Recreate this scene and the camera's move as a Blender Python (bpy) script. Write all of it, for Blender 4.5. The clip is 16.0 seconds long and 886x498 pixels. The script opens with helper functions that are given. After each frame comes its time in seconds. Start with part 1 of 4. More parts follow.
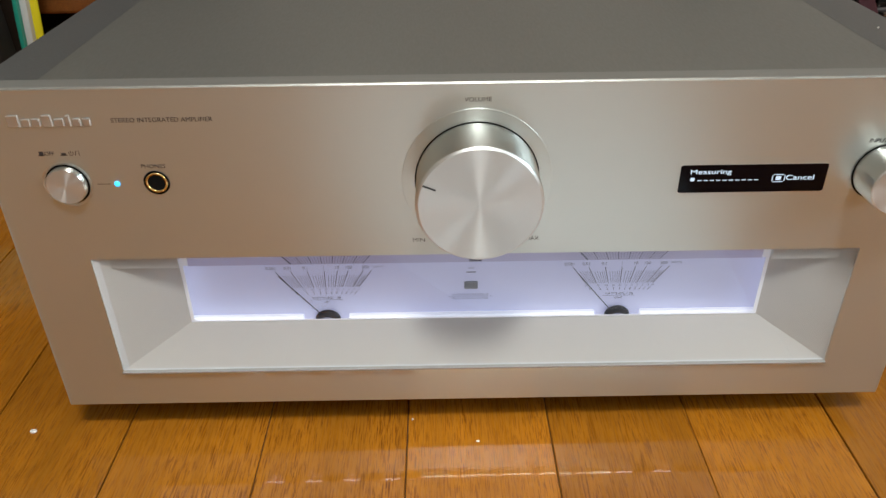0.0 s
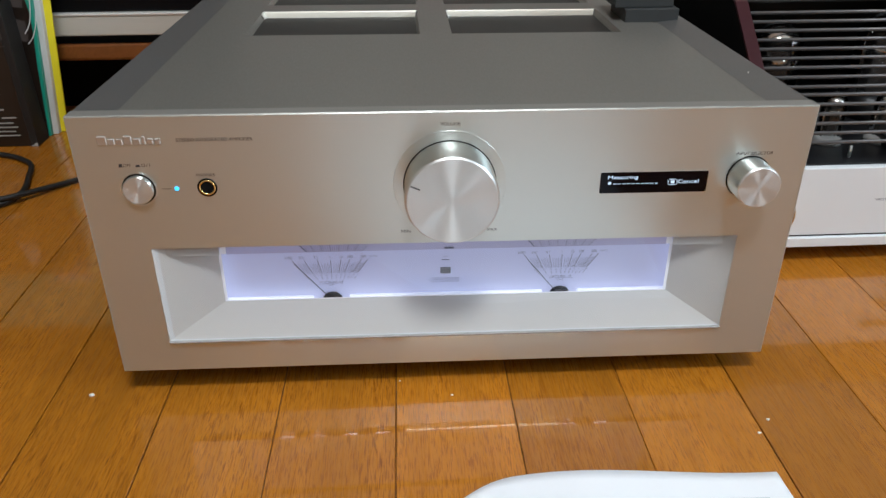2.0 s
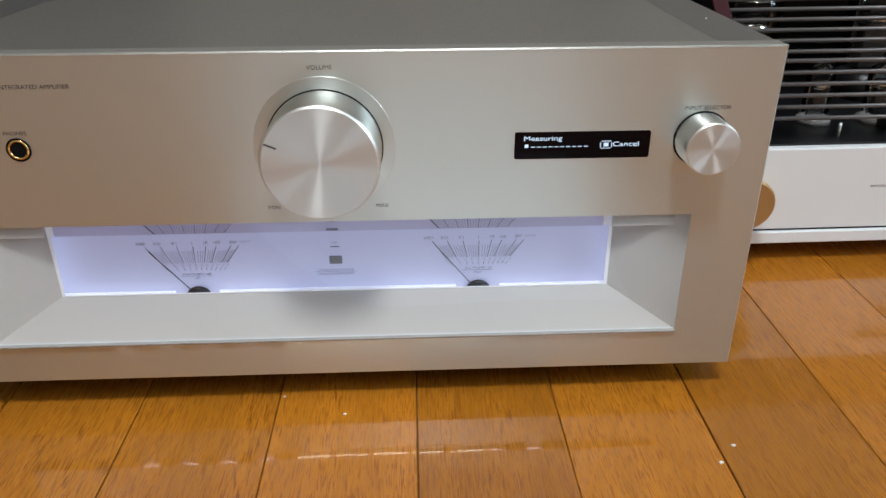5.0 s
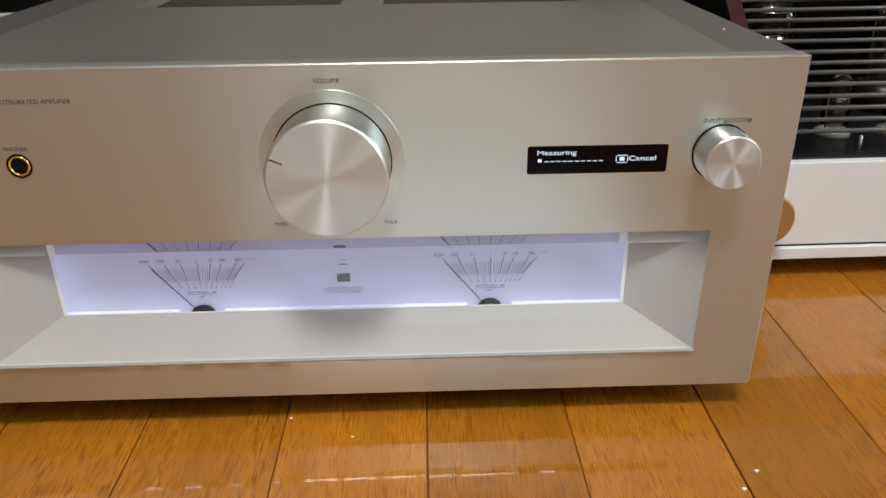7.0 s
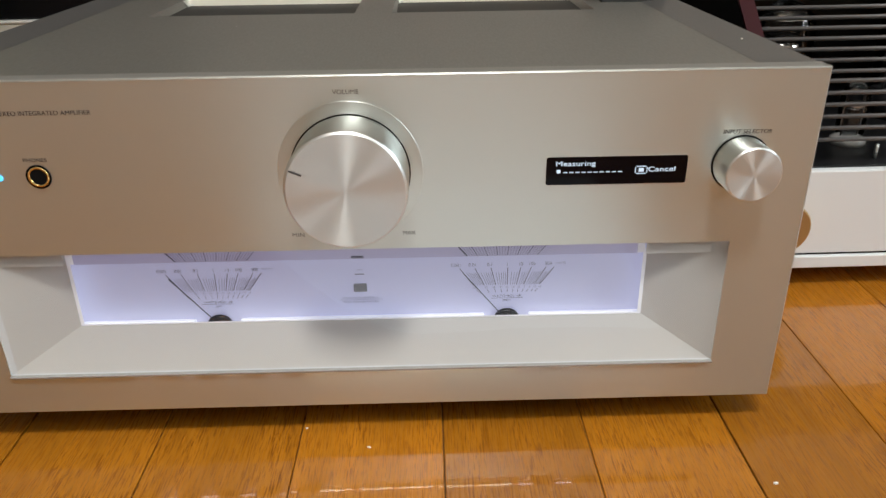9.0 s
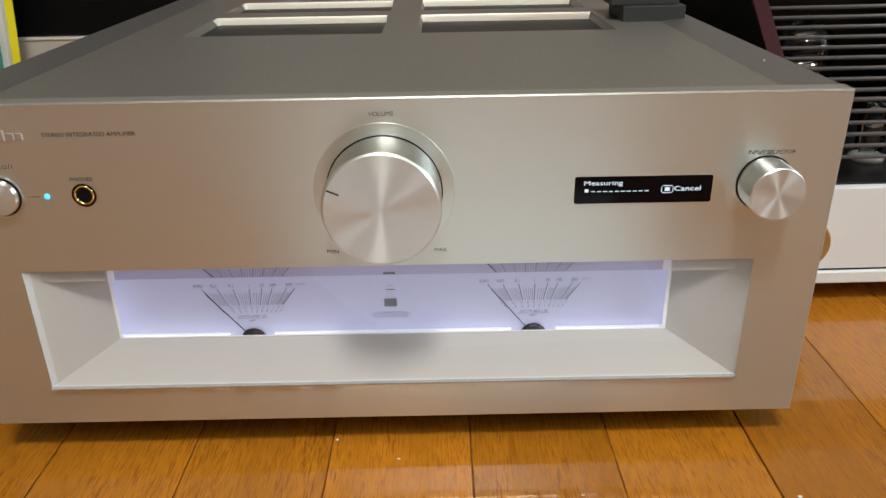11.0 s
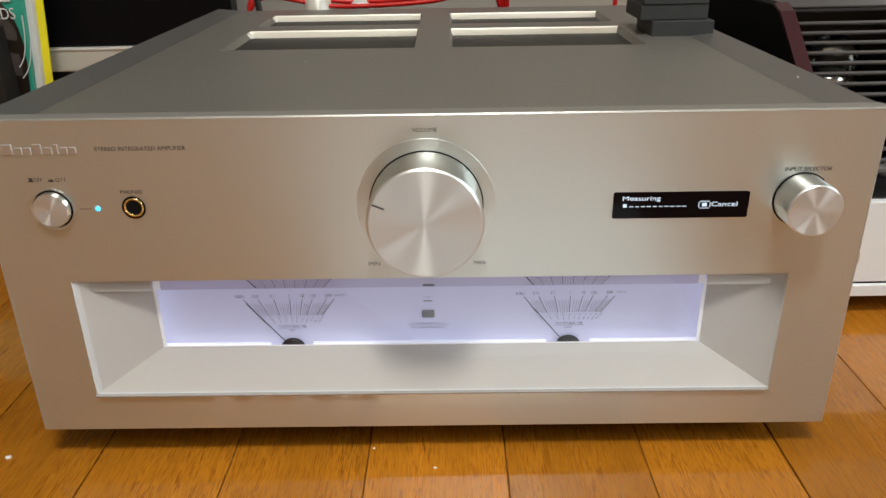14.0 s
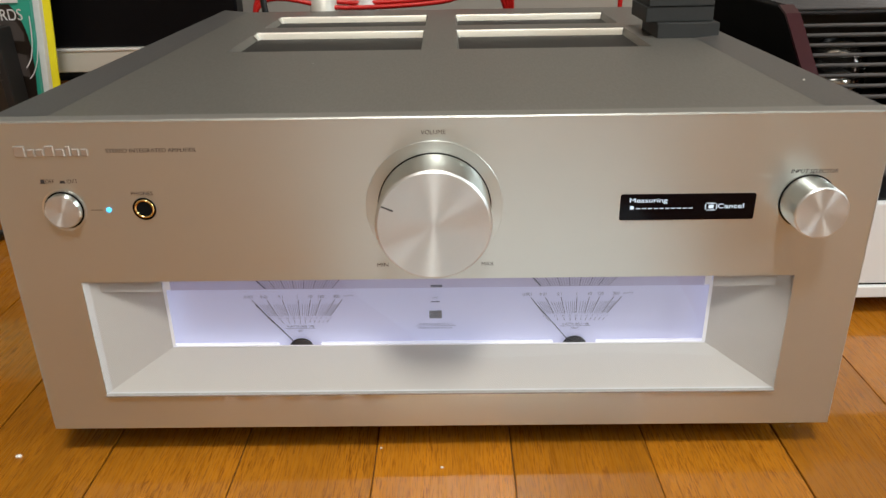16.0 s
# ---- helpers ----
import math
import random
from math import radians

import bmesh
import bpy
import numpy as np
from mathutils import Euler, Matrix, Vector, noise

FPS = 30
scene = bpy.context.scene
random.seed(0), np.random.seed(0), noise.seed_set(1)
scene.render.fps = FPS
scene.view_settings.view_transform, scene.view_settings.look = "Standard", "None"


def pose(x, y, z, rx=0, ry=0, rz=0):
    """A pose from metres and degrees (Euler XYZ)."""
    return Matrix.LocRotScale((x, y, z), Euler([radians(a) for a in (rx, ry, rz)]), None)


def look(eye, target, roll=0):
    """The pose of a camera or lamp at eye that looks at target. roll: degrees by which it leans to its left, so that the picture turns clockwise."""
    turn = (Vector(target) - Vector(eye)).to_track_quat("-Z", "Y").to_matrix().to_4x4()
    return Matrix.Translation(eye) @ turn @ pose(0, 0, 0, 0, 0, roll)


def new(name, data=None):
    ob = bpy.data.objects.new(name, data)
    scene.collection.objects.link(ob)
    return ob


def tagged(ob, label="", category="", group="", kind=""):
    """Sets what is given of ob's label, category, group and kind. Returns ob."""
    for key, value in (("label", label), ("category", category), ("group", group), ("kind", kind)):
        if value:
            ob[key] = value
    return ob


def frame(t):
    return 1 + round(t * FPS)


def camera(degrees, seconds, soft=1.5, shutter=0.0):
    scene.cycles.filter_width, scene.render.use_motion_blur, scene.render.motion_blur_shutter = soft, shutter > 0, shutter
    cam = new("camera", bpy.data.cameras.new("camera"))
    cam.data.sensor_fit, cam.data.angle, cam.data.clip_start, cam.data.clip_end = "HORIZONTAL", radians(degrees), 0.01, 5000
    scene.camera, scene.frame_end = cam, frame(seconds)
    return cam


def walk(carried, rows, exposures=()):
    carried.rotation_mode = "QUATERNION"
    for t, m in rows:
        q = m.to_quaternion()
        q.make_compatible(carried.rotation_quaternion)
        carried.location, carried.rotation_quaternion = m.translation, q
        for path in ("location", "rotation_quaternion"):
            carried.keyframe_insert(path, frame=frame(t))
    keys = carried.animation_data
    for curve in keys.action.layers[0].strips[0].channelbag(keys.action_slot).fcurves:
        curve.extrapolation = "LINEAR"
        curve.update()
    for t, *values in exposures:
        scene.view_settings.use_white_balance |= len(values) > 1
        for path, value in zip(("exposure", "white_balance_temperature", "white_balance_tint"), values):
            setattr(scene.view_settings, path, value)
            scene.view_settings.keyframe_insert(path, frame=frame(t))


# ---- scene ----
cam = camera(59.96, 16.0)
PATH = [
    (0, (-0.01507, -0.30799, 0.30198), (-0.0142, 1.39526, -0.74631), -1.153),
    (0.5, (-0.02023, -0.33201, 0.31562), (0.04829, 1.39471, -0.69122), -0.517),
    (1, (-0.03121, -0.38769, 0.33645), (0.13253, 1.3523, -0.63598), 1.014),
    (1.5, (-0.03738, -0.41732, 0.33593), (0.10553, 1.33218, -0.62263), 0.669),
    (2, (-0.02425, -0.42028, 0.33205), (0.06287, 1.337, -0.61892), -0.320),
    (2.5, (-0.01142, -0.41201, 0.32224), (0.05584, 1.35248, -0.61694), -0.590),
    (3, (-0.00517, -0.40991, 0.31832), (0.05235, 1.36447, -0.6027), -0.671),
    (3.5, (0.00996, -0.39726, 0.29896), (0.06685, 1.38449, -0.60776), -0.687),
    (4, (0.02929, -0.37784, 0.28096), (0.10218, 1.4055, -0.62147), -0.558),
    (6.5, (0.04744, -0.33875, 0.2629), (0.09324, 1.46408, -0.60181), -0.937),
    (7, (0.04377, -0.33945, 0.26349), (0.08458, 1.46668, -0.59454), -1.056),
    (7.5, (0.04163, -0.3386, 0.26275), (0.08139, 1.47011, -0.58989), -1.083),
    (8, (0.0394, -0.33682, 0.26521), (0.07408, 1.47154, -0.58838), -1.153),
    (8.5, (0.04013, -0.3365, 0.26704), (0.07552, 1.47134, -0.58764), -1.130),
    (9, (0.03771, -0.33695, 0.2665), (0.0654, 1.47313, -0.58369), -1.171),
    (11.5, (0.02477, -0.34597, 0.27532), (0.0207, 1.47741, -0.54642), -1.385),
    (12, (0.02117, -0.34674, 0.27578), (0.00963, 1.47775, -0.54343), -1.386),
    (12.5, (0.01818, -0.34803, 0.2755), (0.00117, 1.47814, -0.53985), -1.363),
    (13, (0.01668, -0.34726, 0.27773), (0.00129, 1.47896, -0.53756), -1.265),
    (13.5, (0.01581, -0.34831, 0.27901), (-0.00274, 1.47954, -0.53254), -1.277),
    (14, (0.013, -0.34997, 0.27993), (-0.01041, 1.479, -0.52897), -1.335),
    (14.5, (0.0127, -0.35049, 0.27947), (-0.01375, 1.47891, -0.52837), -1.431),
    (15, (0.00993, -0.35093, 0.28142), (-0.0191, 1.47656, -0.53065), -1.491),
    (15.5, (0.01137, -0.35076, 0.28262), (-0.01913, 1.47811, -0.52628), -1.461),
    (16, (0.01024, -0.35215, 0.28173), (-0.01925, 1.47665, -0.52737), -1.336),
]
walk(cam, [(t, look(eye, target, roll)) for t, eye, target, roll in PATH],
     ((0, -0.04, 6320, 9), (1.0, 0.03, 6450, 10), (1.5, 0.01, 5850, 9.5), (4.0, -0.01, 5800, 9.5), (6.5, -0.01, 6300, 10), (9.0, 0.01, 6450, 10.5), (12.5, 0.04, 6550, 10.5), (16, 0.10, 6600, 10.5)))

# ---- world, lights, exposure ----
world = bpy.data.worlds.new("world")
scene.world = world
world.use_nodes = True
world.node_tree.nodes["Background"].inputs[0].default_value = (0.9, 0.85, 0.8, 1)
world.node_tree.nodes["Background"].inputs[1].default_value = 0.006

LAMP = (0.09, -0.93, 2.36)
lamp_data = bpy.data.lights.new("ceiling_lamp_light", "AREA")
lamp_data.shape, lamp_data.size, lamp_data.energy, lamp_data.color = "DISK", 0.48, 36.0, (1.0, 0.985, 0.94)
lamp_ob = new("ceiling_lamp_light", lamp_data)
lamp_ob.matrix_world = look((LAMP[0], LAMP[1], LAMP[2] - 0.06), (LAMP[0], LAMP[1], 0))
# cool daylight through the east window
WIN = (-2.10, 0.20, 0.70, 1.80)
day_data = bpy.data.lights.new("window_daylight", "AREA")
day_data.shape, day_data.size, day_data.size_y, day_data.energy, day_data.color = "RECTANGLE", WIN[3] - WIN[2], WIN[1] - WIN[0], 90.0, (0.84, 0.95, 1.0)
day_ob = new("window_daylight", day_data)
day_ob.matrix_world = look((2.36, (WIN[0] + WIN[1]) / 2, (WIN[2] + WIN[3]) / 2), (0.0, (WIN[0] + WIN[1]) / 2, (WIN[2] + WIN[3]) / 2))
scene.view_settings.exposure = 0.0


# ---- materials ----
def mat(name, color, rough=0.5, metal=0.0, spec=0.5, coat=0.0, coat_rough=0.1, emit=None, emit_strength=0.0, var=0.0, var_scale=40.0,
        rough_var=0.0, bump=0.0, bump_scale=400.0, stretch=(1, 1, 1), aniso=0.0, tangent=None, radial=False, transmission=0.0, alpha=1.0):
    m = bpy.data.materials.new(name)
    m.use_nodes = True
    nt = m.node_tree
    n, l = nt.nodes, nt.links
    b = n["Principled BSDF"]
    b.inputs["Base Color"].default_value = (*color, 1)
    b.inputs["Roughness"].default_value = rough
    b.inputs["Metallic"].default_value = metal
    b.inputs["Specular IOR Level"].default_value = spec
    b.inputs["Coat Weight"].default_value = coat
    b.inputs["Coat Roughness"].default_value = coat_rough
    b.inputs["Transmission Weight"].default_value = transmission
    b.inputs["Alpha"].default_value = alpha
    if emit:
        b.inputs["Emission Color"].default_value = (*emit, 1)
        b.inputs["Emission Strength"].default_value = emit_strength
    if var or rough_var or bump:
        tc = n.new("ShaderNodeTexCoord")
        mp = n.new("ShaderNodeMapping")
        mp.inputs["Scale"].default_value = stretch
        l.new(tc.outputs["Object"], mp.inputs["Vector"])
        big = n.new("ShaderNodeTexNoise")
        big.inputs["Scale"].default_value, big.inputs["Detail"].default_value = var_scale, 5
        l.new(mp.outputs[0], big.inputs["Vector"])
        fine = n.new("ShaderNodeTexNoise")
        fine.inputs["Scale"].default_value, fine.inputs["Detail"].default_value = bump_scale, 4
        l.new(mp.outputs[0], fine.inputs["Vector"])
        if var:
            mix = n.new("ShaderNodeMix")
            mix.data_type = "RGBA"
            mix.inputs[6].default_value = (*[c * (1 - var) for c in color], 1)
            mix.inputs[7].default_value = (*[min(1, c * (1 + var)) for c in color], 1)
            l.new(big.outputs["Fac"], mix.inputs[0])
            l.new(mix.outputs[2], b.inputs["Base Color"])
        if rough_var:
            rg = n.new("ShaderNodeMapRange")
            rg.inputs[3].default_value, rg.inputs[4].default_value = max(0.02, rough - rough_var), rough + rough_var
            l.new(fine.outputs["Fac"], rg.inputs[0])
            l.new(rg.outputs[0], b.inputs["Roughness"])
        if bump:
            bp = n.new("ShaderNodeBump")
            bp.inputs["Strength"].default_value, bp.inputs["Distance"].default_value = bump, 0.0005
            l.new(fine.outputs["Fac"], bp.inputs["Height"])
            l.new(bp.outputs[0], b.inputs["Normal"])
    if aniso:
        b.inputs["Anisotropic"].default_value = aniso
        if radial:
            tg = n.new("ShaderNodeTangent")
            tg.direction_type, tg.axis = "RADIAL", "Y"
            l.new(tg.outputs[0], b.inputs["Tangent"])
            b.inputs["Anisotropic Rotation"].default_value = 0.25
        elif tangent:
            cv = n.new("ShaderNodeCombineXYZ")
            for i in range(3):
                cv.inputs[i].default_value = tangent[i]
            l.new(cv.outputs[0], b.inputs["Tangent"])
    return m


def wood_floor(name, base, dark, rough=0.25, along="y", seed_var=True):
    """Lacquered oak: long dark pores and soft bands along the board, each board a little different."""
    m = bpy.data.materials.new(name)
    m.use_nodes = True
    n, l = m.node_tree.nodes, m.node_tree.links
    b = n["Principled BSDF"]
    tc, info = n.new("ShaderNodeTexCoord"), n.new("ShaderNodeObjectInfo")
    off = n.new("ShaderNodeVectorMath")
    off.operation = "MULTIPLY_ADD"
    off.inputs[1].default_value = (7.3, 11.1, 3.0)
    l.new(info.outputs["Random"], off.inputs[0])
    l.new(tc.outputs["Object"], off.inputs[2])

    def tex(kind, scale, stretch, detail=5, distortion=0.0):
        mp = n.new("ShaderNodeMapping")
        mp.inputs["Scale"].default_value = stretch
        l.new(off.outputs[0], mp.inputs["Vector"])
        t = n.new(kind)
        t.inputs["Scale"].default_value = scale
        t.inputs["Detail"].default_value = detail
        t.inputs["Distortion"].default_value = distortion
        l.new(mp.outputs[0], t.inputs["Vector"])
        return t
    band = tex("ShaderNodeTexNoise", 45, (1.0, 0.06, 1.0), 3, 0.6)
    pores = tex("ShaderNodeTexNoise", 2100, (1.0, 0.042, 1.0), 3, 0.6)
    fine = tex("ShaderNodeTexNoise", 900, (1.0, 0.03, 1.0), 2)
    ramp = n.new("ShaderNodeValToRGB")
    ramp.color_ramp.elements[0].position, ramp.color_ramp.elements[1].position = 0.30, 0.72
    ramp.color_ramp.elements[0].color = (*[c * 0.86 for c in base], 1)
    ramp.color_ramp.elements[1].color = (*[min(1, c * 1.14) for c in base], 1)
    l.new(band.outputs["Fac"], ramp.inputs[0])
    cut = n.new("ShaderNodeMapRange")
    cut.inputs[1].default_value, cut.inputs[2].default_value = 0.515, 0.615
    l.new(pores.outputs["Fac"], cut.inputs[0])
    amount = n.new("ShaderNodeMath")
    amount.operation = "MULTIPLY"
    l.new(cut.outputs[0], amount.inputs[0])
    gate = n.new("ShaderNodeMapRange")
    gate.inputs[1].default_value, gate.inputs[2].default_value, gate.inputs[3].default_value, gate.inputs[4].default_value = 0.30, 0.65, 0.45, 0.95
    l.new(band.outputs["Fac"], gate.inputs[0])
    l.new(gate.outputs[0], amount.inputs[1])
    mix = n.new("ShaderNodeMix")
    mix.data_type = "RGBA"
    l.new(amount.outputs[0], mix.inputs[0])
    l.new(ramp.outputs[0], mix.inputs[6])
    mix.inputs[7].default_value = (*dark, 1)
    hs = n.new("ShaderNodeHueSaturation")
    val = n.new("ShaderNodeMapRange")
    val.inputs[3].default_value, val.inputs[4].default_value = 0.86, 1.14
    l.new(info.outputs["Random"], val.inputs[0])
    l.new(val.outputs[0], hs.inputs["Value"])
    l.new(mix.outputs[2], hs.inputs["Color"])
    l.new(hs.outputs[0], b.inputs["Base Color"])
    rr = n.new("ShaderNodeMapRange")
    rr.inputs[3].default_value, rr.inputs[4].default_value = rough - 0.06, rough + 0.12
    l.new(fine.outputs["Fac"], rr.inputs[0])
    l.new(rr.outputs[0], b.inputs["Roughness"])
    b.inputs["Coat Weight"].default_value, b.inputs["Coat Roughness"].default_value = 0.95, 0.056
    bp = n.new("ShaderNodeBump")
    bp.inputs["Strength"].default_value, bp.inputs["Distance"].default_value = 0.25, 0.0003
    l.new(pores.outputs["Fac"], bp.inputs["Height"])
    l.new(bp.outputs[0], b.inputs["Normal"])
    b.inputs["Specular IOR Level"].default_value = 0.12
    cb = n.new("ShaderNodeBump")
    cb.inputs["Strength"].default_value, cb.inputs["Distance"].default_value = 0.035, 0.0003
    l.new(pores.outputs["Fac"], cb.inputs["Height"])
    l.new(cb.outputs[0], b.inputs["Coat Normal"])
    return m


M_FLOOR = wood_floor("lacquered_oak", (0.455, 0.168, 0.0115), (0.175, 0.050, 0.004))
M_SHELF = wood_floor("shelf_wood", (0.24, 0.085, 0.022), (0.10, 0.03, 0.01), 0.35)
M_PLATE = mat("brushed_aluminium", (0.675, 0.725, 0.71), 0.385, 0.89, var=0.03, var_scale=6, rough_var=0.05, bump=0.03, bump_scale=500, stretch=(0.03, 1, 3), aniso=0.65, tangent=(0, 0, 1))
M_KNOB_FACE = mat("spun_aluminium", (0.72, 0.75, 0.75), 0.42, 0.78, aniso=0.9, radial=True, bump=0.0)
M_KNOB_SIDE = mat("turned_aluminium", (0.78, 0.80, 0.76), 0.30, 1.0, rough_var=0.05, bump_scale=300, stretch=(0.1, 5, 0.1), aniso=0.85, tangent=(0, 1, 0))
M_DISH = mat("turned_dish", (0.70, 0.745, 0.725), 0.40, 0.92, aniso=0.65, radial=True)
M_BAR = mat("light_bar_glow", (0.9, 0.9, 0.9), 0.4, emit=(0.80, 0.84, 1.0), emit_strength=0.30)
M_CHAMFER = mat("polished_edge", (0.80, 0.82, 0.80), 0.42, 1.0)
M_MARK = mat("pale_silver", (0.60, 0.60, 0.58), 0.28, 0.75)
M_EDGE = mat("pale_bevel_reflection", (0.74, 0.75, 0.75), 0.2)
M_SHIELDLIP = mat("shield_lip_pale", (0.40, 0.39, 0.37), 0.25, 0.2)
M_STREAK = mat("streak_glow", (0.9, 0.9, 0.9), 0.4, emit=(1.0, 0.84, 0.86), emit_strength=9.0)
M_STREAKWARM = mat("streak_glow_warm", (0.9, 0.9, 0.9), 0.4, emit=(1.0, 0.90, 0.66), emit_strength=14.0)
M_LIP = mat("vent_wall_highlight", (0.90, 0.86, 0.74), 0.45, 0.2)
M_TOPRIM = mat("top_edge_highlight", (0.40, 0.385, 0.34), 0.45, 0.5)
M_PLATETOP = mat("darker_plate_top", (0.27, 0.26, 0.235), 0.5, 0.4, var=0.05, var_scale=30, rough_var=0.06, bump=0.04, bump_scale=700, stretch=(0.1, 1, 1))
M_RIM = mat("pale_edge_highlight", (0.80, 0.78, 0.74), 0.45, 0.25)
M_VENT = mat("vent_floor", (0.032, 0.030, 0.027), 0.6, 0.3, var=0.1, var_scale=30)
M_COVER = mat("satin_grey_cover", (0.180, 0.172, 0.152), 0.45, 0.35, var=0.10, var_scale=12, rough_var=0.07, bump=0.06, bump_scale=900, stretch=(1.0, 0.2, 1.0))
M_SIDE = mat("satin_grey_side", (0.135, 0.130, 0.124), 0.40, 0.35, var=0.06, var_scale=8, rough_var=0.06, bump=0.06, bump_scale=900)
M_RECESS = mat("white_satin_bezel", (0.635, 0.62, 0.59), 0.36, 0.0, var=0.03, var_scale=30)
M_DIAL = mat("backlit_dial", (0.52, 0.52, 0.60), 0.5, emit=(0.62, 0.65, 1.0), emit_strength=0.27, var=0.04, var_scale=18, stretch=(0.2, 1, 1))
# glowing colour for the dial's repeat by refraction, not a second dial
M_DIAL2 = mat("refracted_dial_glow", (0.36, 0.35, 0.42), 0.5, emit=(0.64, 0.60, 0.95), emit_strength=0.20)
M_GLOW = mat("light_guide", (0.9, 0.9, 0.9), 0.4, emit=(0.86, 0.88, 1.0), emit_strength=0.16)
M_INK = mat("printed_ink", (0.05, 0.05, 0.055), 0.6)
M_INK_SOFT = mat("grey_dial_ink", (0.15, 0.15, 0.20), 0.6)
M_INK_PALE = mat("pale_dial_ink", (0.28, 0.28, 0.36), 0.6)
M_KEYGREY = mat("grey_key", (0.26, 0.27, 0.29), 0.5)
M_BLACK = mat("black_plastic", (0.012, 0.012, 0.013), 0.35, var=0.2)
M_DARK = mat("dark_cavity", (0.008, 0.008, 0.008), 0.8, spec=0.05)
M_SCREEN = mat("display_glass", (0.002, 0.002, 0.004), 0.08, spec=0.14)
M_PIXEL = mat("display_text", (0.1, 0.1, 0.1), 0.5, emit=(0.72, 0.86, 1.0), emit_strength=0.95)
M_LED = mat("blue_led", (0.05, 0.2, 0.4), 0.3, emit=(0.06, 0.55, 1.0), emit_strength=1.6)
M_GOLD = mat("gold_plating", (0.83, 0.60, 0.24), 0.22, 1.0)
M_RUBBER = mat("dark_grey_rubber", (0.035, 0.037, 0.036), 0.7, var=0.2, var_scale=60, bump=0.2, bump_scale=1500)
M_GRILLE = mat("valve_plate", (0.045, 0.040, 0.036), 0.4, 0.5, var=0.2, var_scale=60)
M_PAPER = mat("white_paper", (0.88, 0.90, 0.92), 0.65, var=0.02, var_scale=20)
M_TEXTBAR = mat("grey_print", (0.66, 0.67, 0.69), 0.7)
M_WHITE_AMP = mat("silver_white_paint", (0.86, 0.89, 0.90), 0.38, 0.05, var=0.03, var_scale=10, bump=0.05, bump_scale=1200)
M_BURGUNDY = mat("burgundy_lacquer", (0.040, 0.007, 0.011), 0.30, spec=0.35, coat=0.25, var=0.25, var_scale=25)
M_SLAT = mat("grey_cage_rod", (0.17, 0.17, 0.175), 0.4, 0.4)
M_GETTER = mat("mirror_getter", (0.80, 0.79, 0.75), 0.12, 1.0, rough_var=0.06, bump=0.3, bump_scale=160)
M_DECK = mat("black_deck", (0.012, 0.012, 0.013), 0.3, var=0.2)
M_CREAM = mat("ceramic_socket", (0.36, 0.355, 0.335), 0.2)
M_KNOB_WOOD = mat("bronze_knob", (0.55, 0.37, 0.16), 0.38, 0.7, var=0.12, var_scale=60, bump=0.05, bump_scale=900)
M_BRASS = mat("engraved_brass", (0.35, 0.27, 0.14), 0.45, 0.6)
M_GREEN = mat("green_cover", (0.03, 0.38, 0.27), 0.35, var=0.05)
M_YELLOW = mat("yellow_cover", (0.92, 0.82, 0.02), 0.4, var=0.04)
M_PAGES = mat("page_edges", (0.74, 0.75, 0.74), 0.7, var=0.06, var_scale=300)
M_BOX = mat("dark_brown_box", (0.020, 0.013, 0.009), 0.35, var=0.5, var_scale=12)
M_BOX_SIDE = mat("black_box_side", (0.012, 0.010, 0.009), 0.65, var=0.3, var_scale=20)
M_PRINT_LIGHT = mat("light_print", (0.42, 0.40, 0.37), 0.6)
M_PHOTO_GREY = mat("grey_photo_print", (0.060, 0.048, 0.042), 0.7, var=0.5, var_scale=30)
M_PHOTO_TAN = mat("tan_photo_print", (0.10, 0.045, 0.018), 0.6, var=0.5, var_scale=20)
M_CABLE = mat("black_cable", (0.012, 0.012, 0.012), 0.45)
M_RED = mat("red_cable", (0.62, 0.015, 0.012), 0.35)
M_TV = mat("black_gloss", (0.004, 0.004, 0.005), 0.35, spec=0.12)
M_SILVER = mat("silver_bar", (0.72, 0.71, 0.64), 0.45, 0.3, var=0.04, var_scale=20)
M_WALL = mat("beige_wallpaper", (0.42, 0.385, 0.335), 0.85, var=0.05, var_scale=4, bump=0.2, bump_scale=250)
M_CEIL = mat("white_ceiling", (0.66, 0.645, 0.61), 0.9, var=0.03, var_scale=4)
M_LAMP = mat("lamp_diffuser", (0.9, 0.88, 0.84), 0.5, emit=(1.0, 0.93, 0.80), emit_strength=6.0)
M_DUST = mat("dust_crumb", (0.85, 0.82, 0.76), 0.8)
M_SEAM = mat("floor_joint", (0.10, 0.042, 0.014), 0.7)

# thin glass: clear, with a surface reflection
M_GLASS = bpy.data.materials.new("clear_glass")
M_GLASS.use_nodes = True
_n, _l = M_GLASS.node_tree.nodes, M_GLASS.node_tree.links
_n.remove(_n["Principled BSDF"])
_t, _g, _m, _f = (_n.new(k) for k in ("ShaderNodeBsdfTransparent", "ShaderNodeBsdfGlossy", "ShaderNodeMixShader", "ShaderNodeFresnel"))
_g.inputs["Roughness"].default_value = 0.015
_f.inputs["IOR"].default_value = 1.5
_l.new(_f.outputs[0], _m.inputs[0])
_l.new(_t.outputs[0], _m.inputs[1])
_l.new(_g.outputs[0], _m.inputs[2])
_l.new(_m.outputs[0], _n["Material Output"].inputs[0])

# ---- building blocks ----
BASE = {}


def thing(name, at, label, category, group="", kind=""):
    """An Empty at the base of a thing; parts under it are built in world metres."""
    ob = new(name)
    ob.empty_display_size = 0.02
    ob.location = at
    BASE[ob.name] = Vector(at)
    return tagged(ob, label, category, group, kind)


